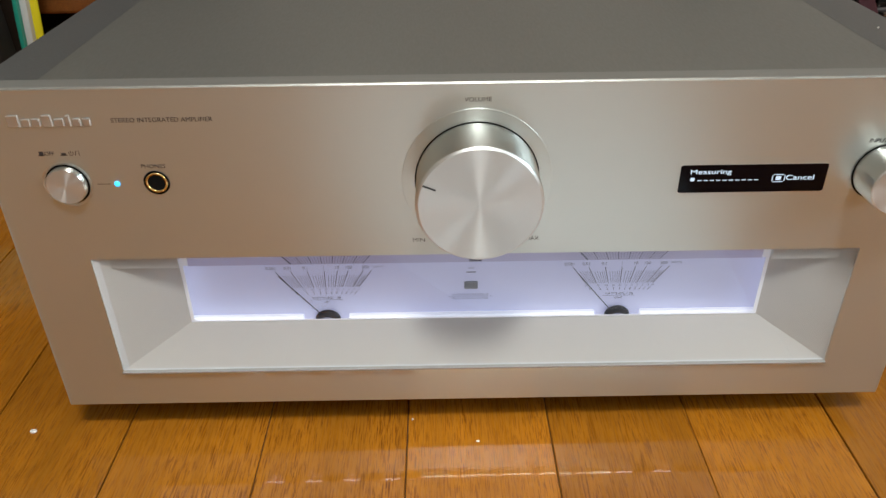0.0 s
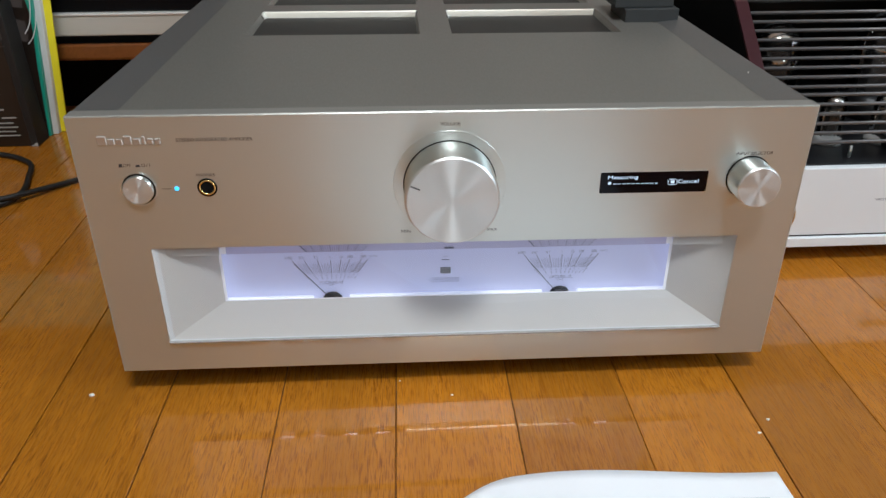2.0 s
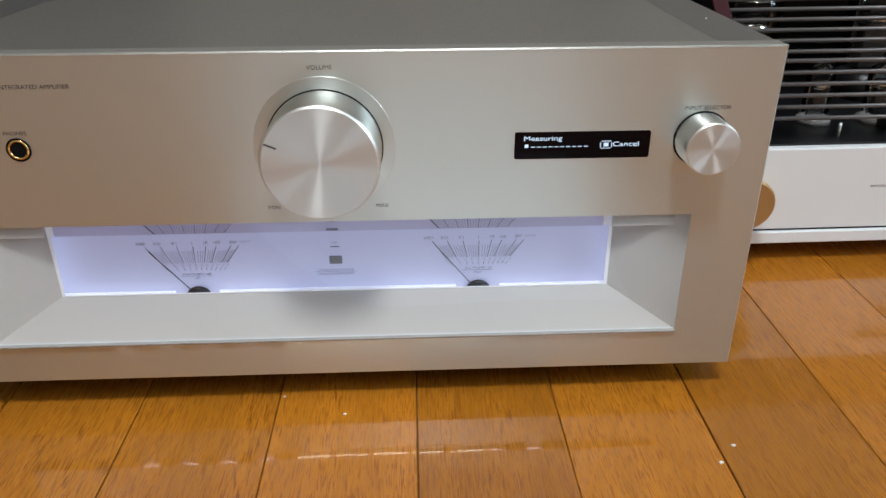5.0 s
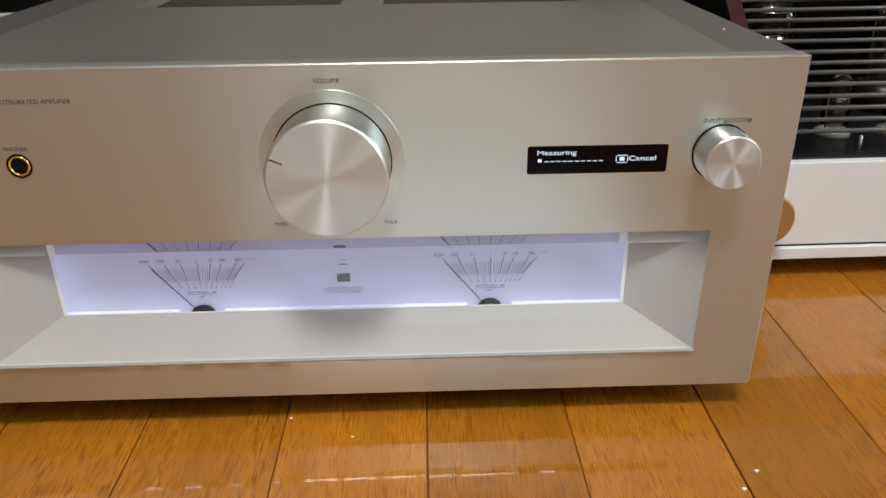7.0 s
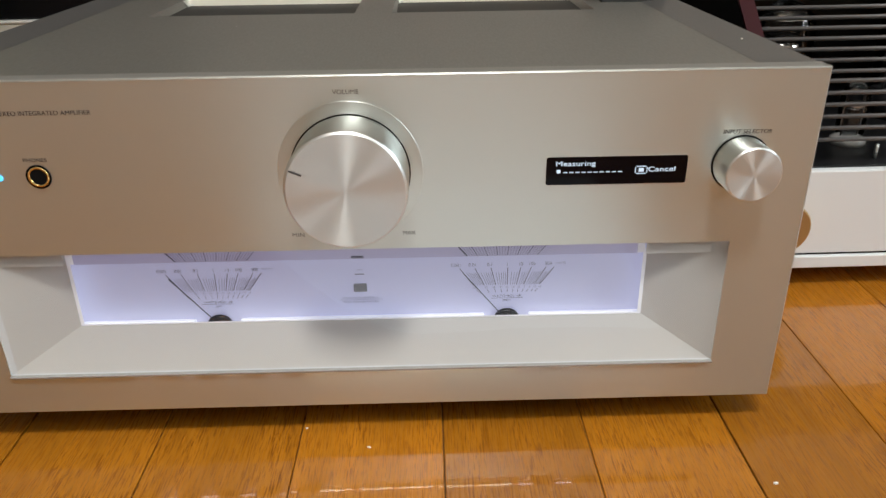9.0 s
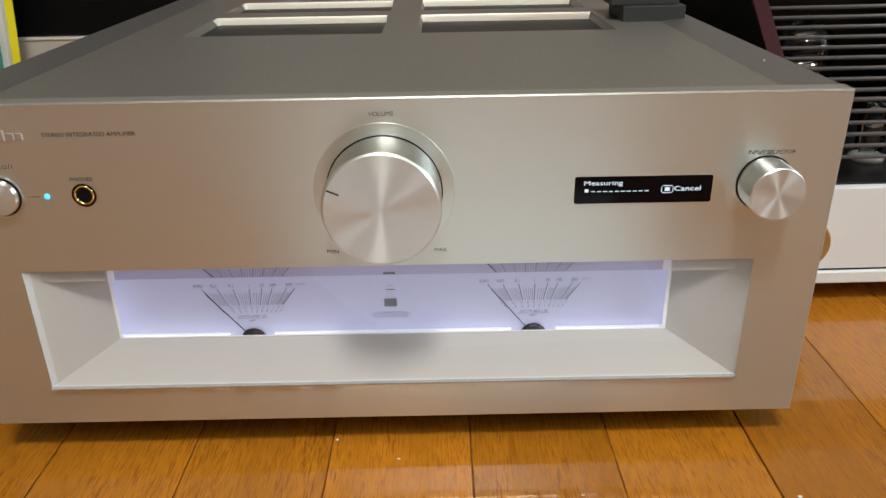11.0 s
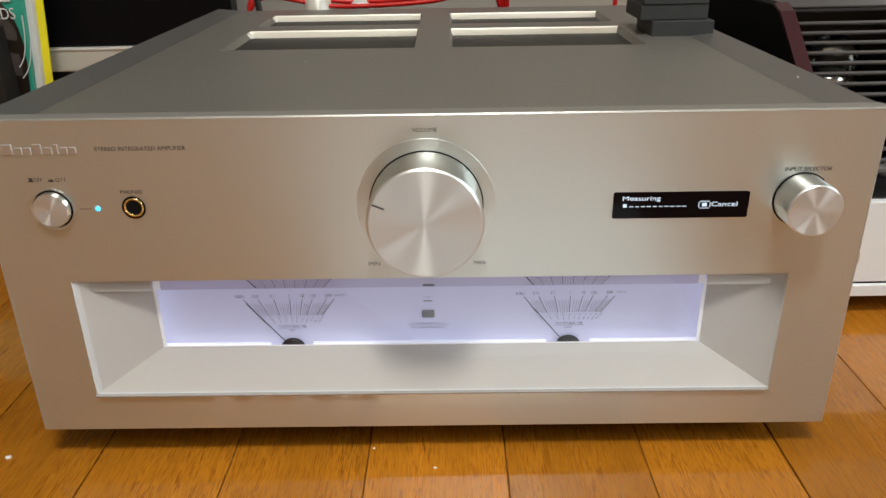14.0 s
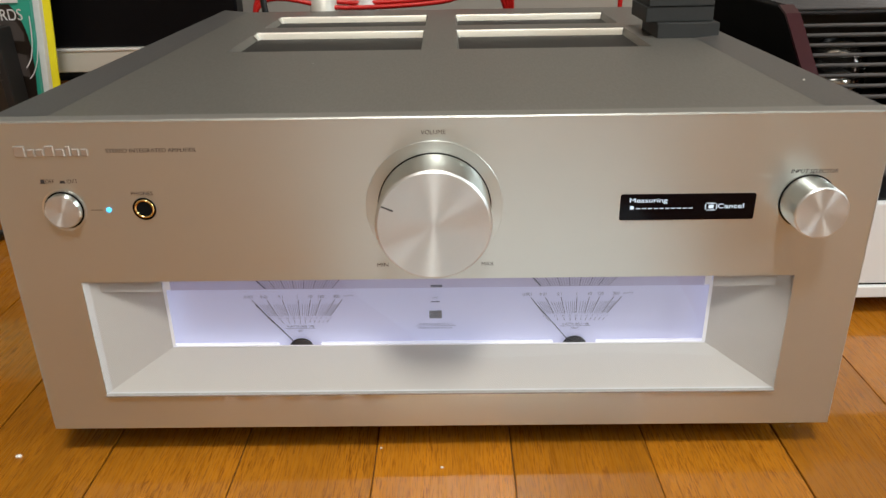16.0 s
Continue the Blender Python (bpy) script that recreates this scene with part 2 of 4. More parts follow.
def link(name, bm, material, parent=None, label="", smooth=False):
    at = Vector((0, 0, 0))
    if parent is not None:
        at = BASE[parent.name]
        bmesh.ops.translate(bm, verts=bm.verts, vec=-at)
    bmesh.ops.recalc_face_normals(bm, faces=bm.faces)
    me = bpy.data.meshes.new(name)
    bm.to_mesh(me)
    bm.free()
    for p in me.polygons:
        p.use_smooth = smooth
    me.materials.append(material)
    ob = new(name, me)
    if parent is not None:
        ob.parent = parent
    BASE[ob.name] = at
    if label:
        ob["label"] = label
    return ob


part = link


def box(x0, x1, y0, y1, z0, z1, bevel=0.0, seg=2):
    bm = bmesh.new()
    bmesh.ops.create_cube(bm, size=1.0)
    for v in bm.verts:
        v.co = ((x0 + x1) / 2 + v.co.x * (x1 - x0), (y0 + y1) / 2 + v.co.y * (y1 - y0), (z0 + z1) / 2 + v.co.z * (z1 - z0))
    if bevel:
        bmesh.ops.bevel(bm, geom=bm.edges[:], offset=bevel, segments=seg, profile=0.5, affect="EDGES")
    return bm


def rounded_plate(x0, x1, y0, y1, z0, z1, radius):
    """A slab in the xz plane whose four upright corners are rounded."""
    bm = box(x0, x1, y0, y1, z0, z1)
    edges = [e for e in bm.edges if abs(e.verts[0].co.y - e.verts[1].co.y) > 1e-6]
    bmesh.ops.bevel(bm, geom=edges, offset=radius, segments=5, profile=0.5, affect="EDGES")
    return bm


def lathe(profile, centre, axis="y", seg=64):
    """A turned body: profile of (radius, along) round an axis through centre."""
    bm = bmesh.new()
    rings = []
    for r, a in profile:
        if r < 1e-6:
            rings.append([bm.verts.new(place(0, 0, a, centre, axis))])
        else:
            rings.append([bm.verts.new(place(r * math.cos(2 * math.pi * i / seg), r * math.sin(2 * math.pi * i / seg), a, centre, axis)) for i in range(seg)])
    for p, q in zip(rings, rings[1:]):
        for i in range(seg):
            j = (i + 1) % seg
            if len(p) == 1 and len(q) > 1:
                bm.faces.new((p[0], q[i], q[j]))
            elif len(q) == 1 and len(p) > 1:
                bm.faces.new((p[i], p[j], q[0]))
            elif len(p) > 1:
                bm.faces.new((p[i], p[j], q[j], q[i]))
    return bm


def place(u, v, a, centre, axis):
    cx, cy, cz = centre
    if axis == "y":
        return (cx + u, cy + a, cz + v)
    if axis == "z":
        return (cx + u, cy + v, cz + a)
    return (cx + a, cy + u, cz + v)


def quads(faces):
    bm = bmesh.new()
    for f in faces:
        bm.faces.new([bm.verts.new(p) for p in f])
    bmesh.ops.remove_doubles(bm, verts=bm.verts, dist=1e-6)
    return bm


def tube(points, radius, seg=10):
    """A round cable along a smooth line through points."""
    pts = [Vector(p) for p in points]
    line = []
    for i in range(len(pts) - 1):
        p0, p1, p2, p3 = pts[max(i - 1, 0)], pts[i], pts[i + 1], pts[min(i + 2, len(pts) - 1)]
        for k in range(8):
            t = k / 8
            line.append(0.5 * (2 * p1 + (p2 - p0) * t + (2 * p0 - 5 * p1 + 4 * p2 - p3) * t * t + (3 * p1 - p0 - 3 * p2 + p3) * t ** 3))
    line.append(pts[-1])
    bm = bmesh.new()
    rings = []
    for i, p in enumerate(line):
        d = (line[min(i + 1, len(line) - 1)] - line[max(i - 1, 0)]).normalized()
        side = d.cross(Vector((0, 0, 1)))
        side = side.normalized() if side.length > 1e-4 else Vector((1, 0, 0))
        up = side.cross(d)
        rings.append([bm.verts.new(p + radius * (math.cos(2 * math.pi * k / seg) * side + math.sin(2 * math.pi * k / seg) * up)) for k in range(seg)])
    for a, b in zip(rings, rings[1:]):
        for k in range(seg):
            bm.faces.new((a[k], a[(k + 1) % seg], b[(k + 1) % seg], b[k]))
    bm.faces.new(rings[0])
    bm.faces.new(rings[-1][::-1])
    return bm


def lettering(name, text, x, y, z, height, material, parent, width=None, slant=0.0, bold=-0.00003, thin=0.0001):
    """Words on an upright face at y, centred on x and z; capitals are height high."""
    cu = bpy.data.curves.new(name, "FONT")
    cu.body, cu.align_x, cu.align_y, cu.size = text, "CENTER", "CENTER", height * 1.38
    cu.extrude, cu.shear, cu.offset = thin, slant, bold
    tmp = bpy.data.objects.new(name, cu)
    scene.collection.objects.link(tmp)
    me = bpy.data.meshes.new_from_object(tmp)
    bpy.data.objects.remove(tmp)
    bm = bmesh.new()
    bm.from_mesh(me)
    bpy.data.meshes.remove(me)
    xs = [v.co.x for v in bm.verts]
    ys = [v.co.y for v in bm.verts]
    w = max(xs) - min(xs)
    k = width / w if width else 1.0
    mx, my = (max(xs) + min(xs)) / 2, (max(ys) + min(ys)) / 2
    for v in bm.verts:
        v.co = (x + (v.co.x - mx) * k, y - thin - v.co.z, z + v.co.y - my)
    return part(name, bm, material, parent)


def strokes(lines, y, width, thin=0.0001):
    """Printed straight strokes (x0, z0, x1, z1[, width]) on an upright face at y."""
    bm = bmesh.new()
    for s in lines:
        x0, z0, x1, z1 = s[:4]
        w = s[4] if len(s) > 4 else width
        d = Vector((x1 - x0, z1 - z0)).normalized()
        nx, nz = -d.y * w / 2, d.x * w / 2
        bm.faces.new([bm.verts.new(p) for p in ((x0 + nx, y - thin, z0 + nz), (x0 - nx, y - thin, z0 - nz), (x1 - nx, y - thin, z1 - nz), (x1 + nx, y - thin, z1 + nz))])
    return bm

# ---- structure ----
ROOM = (-1.7, 2.3, -3.0, 1.05, 2.42)
tagged(link("wall_north", box(ROOM[0], ROOM[1], ROOM[3], ROOM[3] + 0.1, 0, ROOM[4]), M_WALL), "beige wall behind the television stand", "wall", kind="structure")
tagged(link("wall_south", box(ROOM[0], ROOM[1], ROOM[2] - 0.1, ROOM[2], 0, ROOM[4]), M_WALL), "plain beige wallpapered wall", "wall", kind="structure")
tagged(link("wall_west", box(ROOM[0] - 0.1, ROOM[0], ROOM[2] - 0.1, ROOM[3] + 0.1, 0, ROOM[4]), M_WALL), "plain beige wallpapered wall", "wall", kind="structure")


def wall_with_opening():
    """East wall in one mesh with the window opening cut through it."""
    ys = (ROOM[2] - 0.1, WIN[0], WIN[1], ROOM[3] + 0.1)
    zs = (0.0, WIN[2], WIN[3], ROOM[4])
    bm = bmesh.new()
    sheets = [[[bm.verts.new((x, y, z)) for z in zs] for y in ys] for x in (ROOM[1], ROOM[1] + 0.1)]
    for g in sheets:
        for i in range(3):
            for j in range(3):
                if (i, j) != (1, 1):
                    bm.faces.new((g[i][j], g[i + 1][j], g[i + 1][j + 1], g[i][j + 1]))
    a, b = sheets
    inner = [(1, 1), (2, 1), (2, 2), (1, 2)]
    for (i, j), (k, m) in zip(inner, inner[1:] + inner[:1]):
        bm.faces.new((a[i][j], a[k][m], b[k][m], b[i][j]))
    return bm


tagged(link("wall_east", wall_with_opening(), M_WALL), "plain beige wallpapered wall with a window", "wall", kind="structure")
window = thing("window_1", (ROOM[1], (WIN[0] + WIN[1]) / 2, WIN[2]), "aluminium-framed window letting in cool daylight", "window", kind="structure")
for y0, y1 in ((WIN[0], WIN[0] + 0.04), ((WIN[0] + WIN[1]) / 2 - 0.025, (WIN[0] + WIN[1]) / 2 + 0.025), (WIN[1] - 0.04, WIN[1])):
    part("window_frame", box(ROOM[1] + 0.012, ROOM[1] + 0.045, y0, y1, WIN[2] + 0.04, WIN[3] - 0.04, 0.002, 1), M_SILVER, window)
for z0, z1 in ((WIN[2], WIN[2] + 0.04), (WIN[3] - 0.04, WIN[3])):
    part("window_frame", box(ROOM[1] + 0.012, ROOM[1] + 0.045, WIN[0], WIN[1], z0, z1, 0.002, 1), M_SILVER, window)
tagged(link("ceiling", box(ROOM[0] - 0.1, ROOM[1] + 0.1, ROOM[2] - 0.1, ROOM[3] + 0.1, ROOM[4], ROOM[4] + 0.1), M_CEIL), "plain white ceiling", "ceiling", kind="structure")
lamp = thing("ceiling_lamp", (LAMP[0], LAMP[1], ROOM[4]), "round white ceiling lamp, switched on", "lamp")
part("lamp_housing", lathe([(0, 0), (0.28, 0), (0.28, -0.025), (0.26, -0.03), (0, -0.03)], (LAMP[0], LAMP[1], ROOM[4]), "z", 48), M_CEIL, lamp)
part("diffuser", lathe([(0.25, -0.03), (0.245, -0.042), (0, -0.046)], (LAMP[0], LAMP[1], ROOM[4]), "z", 48), M_LAMP, lamp, "glowing warm white diffuser")

# floor: an under-layer with the dark joints, planks laid on it further down
floor = tagged(link("floor", box(ROOM[0], ROOM[1], ROOM[2], ROOM[3], -0.05, -0.0018), M_SEAM), "glossy orange oak plank floor with dark joints", "floor", kind="structure")

# ---- silver amplifier ----
W, Z0, Z1 = 0.2155, 0.0175, 0.1931
WX, WZ0, WZ1 = 0.182, 0.0405, 0.109
amp = thing("stereo_amplifier", (0, 0, 0), "brushed silver stereo amplifier with lit meters on the wooden floor", "amplifier")


def plate_with_window():
    """Front plate with a rectangular window cut right through it."""
    bm = bmesh.new()
    y0, y1, c = 0.0, 0.0108, 0.0004
    outer = [(-W, Z0), (W, Z0), (W, Z1), (-W, Z1)]
    small = [(-W + c, Z0 + c), (W - c, Z0 + c), (W - c, Z1 - c), (-W + c, Z1 - c)]
    hole = [(-WX, WZ0), (WX, WZ0), (WX, WZ1), (-WX, WZ1)]

    def ring(pts, y):
        return [bm.verts.new((x, y, z)) for x, z in pts]
    of, o1, o2 = ring(small, y0), ring(outer, y0 + c), ring(outer, y1)
    hf, hb = ring(hole, y0), ring(hole, y1)
    for a, b in ((hf, of), (of, o1), (o1, o2), (o2, hb), (hb, hf)):
        for i in range(4):
            j = (i + 1) % 4
            bm.faces.new((a[i], a[j], b[j], b[i]))
    return bm


front = part("front_plate", plate_with_window(), M_PLATE, amp, "horizontally brushed silver aluminium")
# the plate's top face takes a darker grey than its front
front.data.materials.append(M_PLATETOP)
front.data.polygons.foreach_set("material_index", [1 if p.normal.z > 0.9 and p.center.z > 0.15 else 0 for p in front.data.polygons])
# strips over the chamfers carry the edge highlight as pale colour, duller on top
e, o = 0.0006, 0.0002
part("plate_edge", quads([((-W + e, -o, Z1 - e), (W - e, -o, Z1 - e), (W, e, Z1 + o), (-W, e, Z1 + o))]), M_TOPRIM, front, "pale strip painted in for the edge highlight")
for sgn in (-1, 1):
    part("plate_edge", quads([((sgn * (W - e), -o, Z0 + e), (sgn * (W - e), -o, Z1 - e), (sgn * (W + o), e, Z1), (sgn * (W + o), e, Z0))]), M_RIM, front, "pale strip painted in for the edge highlight")

# recessed meter window
IX, IZ0, IZ1, IY = 0.1450, 0.0640, 0.1085, 0.0105
O = [(-WX, 0.0006, WZ0), (WX, 0.0006, WZ0), (WX, 0.0006, WZ1), (-WX, 0.0006, WZ1)]
I = [(-IX, IY, IZ0), (IX, IY, IZ0), (IX, IY, IZ1), (-IX, IY, IZ1)]
bezel = part("meter_bezel", quads([(O[i], O[(i + 1) % 4], I[(i + 1) % 4], I[i]) for i in range(4)]), M_RECESS, amp, "white satin bezel sloping in to the meters")
# opaque pale rim: the glass bevel's bright reflection is in its colour
part("bezel_rim", quads([((-WX, 0.0004, WZ0), (WX, 0.0004, WZ0), (WX - 0.001, 0.0012, WZ0 + 0.0012), (-WX + 0.001, 0.0012, WZ0 + 0.0012)),
                         ((-WX, 0.0004, WZ0), (-WX + 0.003, 0.0014, WZ0 + 0.0012), (-WX + 0.003, 0.0014, WZ1), (-WX, 0.0004, WZ1)),
                         ((WX, 0.0004, WZ0), (WX - 0.0010, 0.0012, WZ0 + 0.0012), (WX - 0.0010, 0.0012, WZ1), (WX, 0.0004, WZ1))]), M_EDGE, bezel, "glass edge, its bright reflection put in as pale colour")
DY = 0.022
DX = 0.150
lining = quads([((-IX, IY, IZ0), (IX, IY, IZ0), (DX, DY, 0.0560), (-DX, DY, 0.0560)),
                ((-IX, IY, IZ0), (-DX, DY, 0.056), (-DX, DY, 0.113), (-IX, IY, 0.113)),
                ((IX, IY, IZ0), (DX, DY, 0.056), (DX, DY, 0.113), (IX, IY, 0.113))])
part("lit_lining", lining, M_GLOW, bezel, "glowing white light guide round the dial")
part("inner_frame", quads([((-IX - 0.0002, IY - 0.0003, IZ0), (-IX + 0.0016, IY - 0.0003, IZ0), (-IX + 0.0016, IY - 0.0003, 0.1017), (-IX - 0.0002, IY - 0.0003, 0.1017)),
                           ((IX + 0.0002, IY - 0.0003, IZ0), (IX - 0.0016, IY - 0.0003, IZ0), (IX - 0.0016, IY - 0.0003, 0.1017), (IX + 0.0002, IY - 0.0003, 0.1017)),
                           ((-IX, IY - 0.0003, IZ0 - 0.0002), (IX, IY - 0.0003, IZ0 - 0.0002), (IX, IY - 0.0003, IZ0 + 0.0006), (-IX, IY - 0.0003, IZ0 + 0.0006))]), M_GLOW, bezel, "thin lit white frame")
dial = part("dial_plate", box(-DX, DX, DY, DY + 0.002, 0.0540, 0.113), M_DIAL, amp, "lilac-white backlit meter dial")
for name, a, b in (("light_bar", -DX, -0.0895), ("light_bar", -0.0655, 0.0640), ("light_bar", 0.0880, DX)):
    part(name, box(a, b, DY - 0.0030, DY - 0.0004, 0.0560, 0.0600, 0.0004, 1), M_BAR, dial, "white glowing bar")

MARKS = ("0.001", "0.01", "0.1", "1", "10", "100", "300")
AT = (-0.0250, -0.0170, -0.0085, 0.0002, 0.0070, 0.0125, 0.0203)
DB = ("60", "50", "40", "30", "20", "15", "10", "5", "0", "+3", "+6")


def meter(cx, word):
    """Printed scale, needle and hub of one power meter."""
    pz, top, low = 0.0520, 0.0862, 0.0762
    big, small = [], []
    tops = list(AT) + [0.0245]
    for u in tops:
        k = (low - pz) / (top - pz)
        big.append((cx + u, top, cx + u * k, low))
    for a, b in zip(tops, tops[1:]):
        steps = 6 if b - a > 0.007 else 4
        for i in range(1, steps):
            u = a + (b - a) * (i / steps) ** 0.8
            t = top - 0.0026
            small.append((cx + u * (t - pz) / (top - pz), t, cx + u * (low - pz) / (top - pz), low))
    part("scale_marks", strokes(big, DY, 0.00042), M_INK_SOFT, dial)
    part("fine_marks", strokes(small, DY, 0.00026), M_INK_PALE, dial)
    for text, u in zip(MARKS, AT):
        lettering("scale_number", text, cx + u * 1.07 - 0.0003, DY, 0.0883, 0.0018, M_INK_SOFT, dial)
    lettering("scale_number", "WATTS", cx + 0.0278, DY, 0.0884, 0.0012, M_INK_PALE, dial)
    lower = []
    for i in range(11):
        u = -0.0172 + 0.0345 * (i / 10) ** 0.75
        lower.append((cx + u * 0.94, 0.0735, cx + u * 0.86, 0.0718))
        lettering("decibel_number", DB[i], cx + u, DY, 0.0748, 0.0011, M_INK_PALE, dial)
    part("decibel_marks", strokes(lower, DY, 0.00030), M_INK_SOFT, dial)
    lettering("meter_title", "WATTS (8\u03a9) / dB", cx, DY, 0.0694, 0.0012, M_INK_SOFT, dial, width=0.0150)
    part("title_line", strokes([(cx - 0.0085, 0.0683, cx + 0.0085, 0.0683)], DY, 0.0002), M_INK_SOFT, dial)
    lettering("meter_title", word, cx, DY, 0.0669, 0.0011, M_INK_SOFT, dial)
    needle = part("meter_needle", box(-0.0002, 0.0002, 0, 0.0004, 0, 0.0370), M_INK, dial, "thin black pointer")
    turn = Matrix.Translation((cx, DY - 0.0016, 0.0555)) @ Matrix.Rotation(radians(-39.0), 4, "Y")
    needle.data.transform(turn)
    hub = bmesh.new()
    bmesh.ops.create_uvsphere(hub, u_segments=24, v_segments=12, radius=1.0)
    for v in hub.verts:
        v.co = (cx + 0.0068 * v.co.x, DY - 0.0018 + 0.0028 * v.co.y, 0.0570 + 0.0058 * v.co.z)
    cap = part("needle_hub", hub, M_BLACK, dial, "black needle hub", True)
    part("hub_ring", lathe([(0.0052, 0), (0.0052, -0.0006), (0.0042, -0.0006), (0.0042, 0)], (cx, DY - 0.0046, 0.0550), "y", 24), M_INK_PALE, cap)


meter(-0.0768, "LEFT")
meter(0.0762, "RIGHT")
part("mode_button", box(-0.0047, 0.0023, DY - 0.0012, DY, 0.0742, 0.0790, 0.0006, 2), M_KEYGREY, dial, "grey rounded key")
part("mode_mark", strokes([(-0.0036, 0.0843, 0.0012, 0.0843)], DY, 0.0006), M_INK_SOFT, dial)
lettering("mode_title", "LAPC", -0.0012, DY, 0.0868, 0.0010, M_INK_PALE, dial)
lettering("dial_title", "WIDE RANGE SCALE", -0.0015, DY, 0.0703, 0.0011, M_INK_PALE, dial, width=0.0188)
part("title_line", strokes([(-0.0130, 0.0692, 0.0100, 0.0692)], DY, 0.00018), M_INK_SOFT, dial)
lettering("dial_title", "PEAK POWER METER", -0.0015, DY, 0.0678, 0.0011, M_INK_PALE, dial, width=0.0188)

# opaque printed strip standing in for the dial's refracted repeat in the glass edge
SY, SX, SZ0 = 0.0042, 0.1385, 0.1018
strip = part("refracted_dial_strip", box(-SX, SX, SY, SY + 0.0012, SZ0, 0.1088), M_DIAL2, amp, "lilac strip painted as the dial's refracted repeat, with scale marks")
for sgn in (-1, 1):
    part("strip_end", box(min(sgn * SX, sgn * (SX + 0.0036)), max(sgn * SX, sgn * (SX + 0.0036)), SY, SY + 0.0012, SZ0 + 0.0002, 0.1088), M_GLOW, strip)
    # opaque bezel-coloured piece imitates the band refracted over the bezel
    part("refracted_bezel_band", box(min(sgn * (SX + 0.0038), sgn * (WX - 0.002)), max(sgn * (SX + 0.0038), sgn * (WX - 0.002)), 0.0026, 0.0029, SZ0 + 0.0002, 0.1088), M_RECESS, strip, "bezel-coloured band painted in for the refraction over the bezel")
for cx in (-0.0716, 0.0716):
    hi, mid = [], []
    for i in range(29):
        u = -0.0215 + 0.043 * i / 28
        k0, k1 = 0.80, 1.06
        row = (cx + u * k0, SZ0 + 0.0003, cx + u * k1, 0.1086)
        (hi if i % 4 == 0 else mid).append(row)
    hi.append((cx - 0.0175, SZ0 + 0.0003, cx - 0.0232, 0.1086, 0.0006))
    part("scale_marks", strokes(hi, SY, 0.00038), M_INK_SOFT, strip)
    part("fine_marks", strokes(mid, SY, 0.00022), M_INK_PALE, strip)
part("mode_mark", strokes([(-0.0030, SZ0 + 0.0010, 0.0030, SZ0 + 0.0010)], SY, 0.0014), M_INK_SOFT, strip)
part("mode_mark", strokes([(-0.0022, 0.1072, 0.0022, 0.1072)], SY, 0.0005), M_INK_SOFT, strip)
pane = part("window_pane", quads([((-WX, 0.0002, WZ0), (WX, 0.0002, WZ0), (WX, 0.0002, WZ1), (-WX, 0.0002, WZ1))]), M_GLASS, amp, "clear window over the meters")
pane.visible_shadow = False

# lip added proud of the plate to hide the glowing patches from above
lip = part("shield_lip", quads([((-WX, 0.0002, WZ0 + 0.0004), (WX, 0.0002, WZ0 + 0.0004), (WX, -0.0018, WZ0 + 0.0001), (-WX, -0.0018, WZ0 + 0.0001)),
                               ((-WX, -0.0018, WZ0 + 0.0001), (WX, -0.0018, WZ0 + 0.0001), (WX, -0.0018, WZ0 - 0.0006), (-WX, -0.0018, WZ0 - 0.0006)),
                               ((-WX, -0.0018, WZ0 - 0.0006), (WX, -0.0018, WZ0 - 0.0006), (WX, 0.0002, WZ0 - 0.0003), (-WX, 0.0002, WZ0 - 0.0003))]), M_SHIELDLIP, amp, "pale lip under the window, added to hide the glowing patches")
# dark strip added to block the patches' glow from the plate below
part("glow_stop", box(-WX + 0.002, WX - 0.002, -0.0006, -0.0001, WZ0 - 0.0015, WZ0 - 0.0004), M_BLACK, lip, "thin dark strip added to keep the glow off the plate")
# added emitters facing down, only there for the bright streak reflected in the floor
for i in range(11):
    x0 = -0.1190 + 0.0223 * i
    warm = 4 <= i <= 8
    x1 = x0 + (0.0190 if warm else 0.0090)
    part("streak_glow", quads([((x0, -0.00175, WZ0 - 0.00062), (x1, -0.00175, WZ0 - 0.00062), (x1, -0.00090, WZ0 - 0.00056), (x0, -0.00090, WZ0 - 0.00056))]), M_STREAKWARM if warm else M_STREAK, lip, "glowing patch added to make the bright streak in the floor")

# chassis and cover
part("chassis", box(-W + 0.002, W - 0.002, 0.030, 0.446, 0.0200, 0.1720, 0.001, 1), M_SIDE, amp, "satin grey case")
# unseen black sheet added so the shade below the case goes darker
part("under_shade_sheet", box(-W + 0.003, W - 0.003, 0.0112, 0.445, 0.0182, 0.0198), M_DARK, amp, "unseen black sheet added to deepen the shade underneath")
CZ = 0.1902


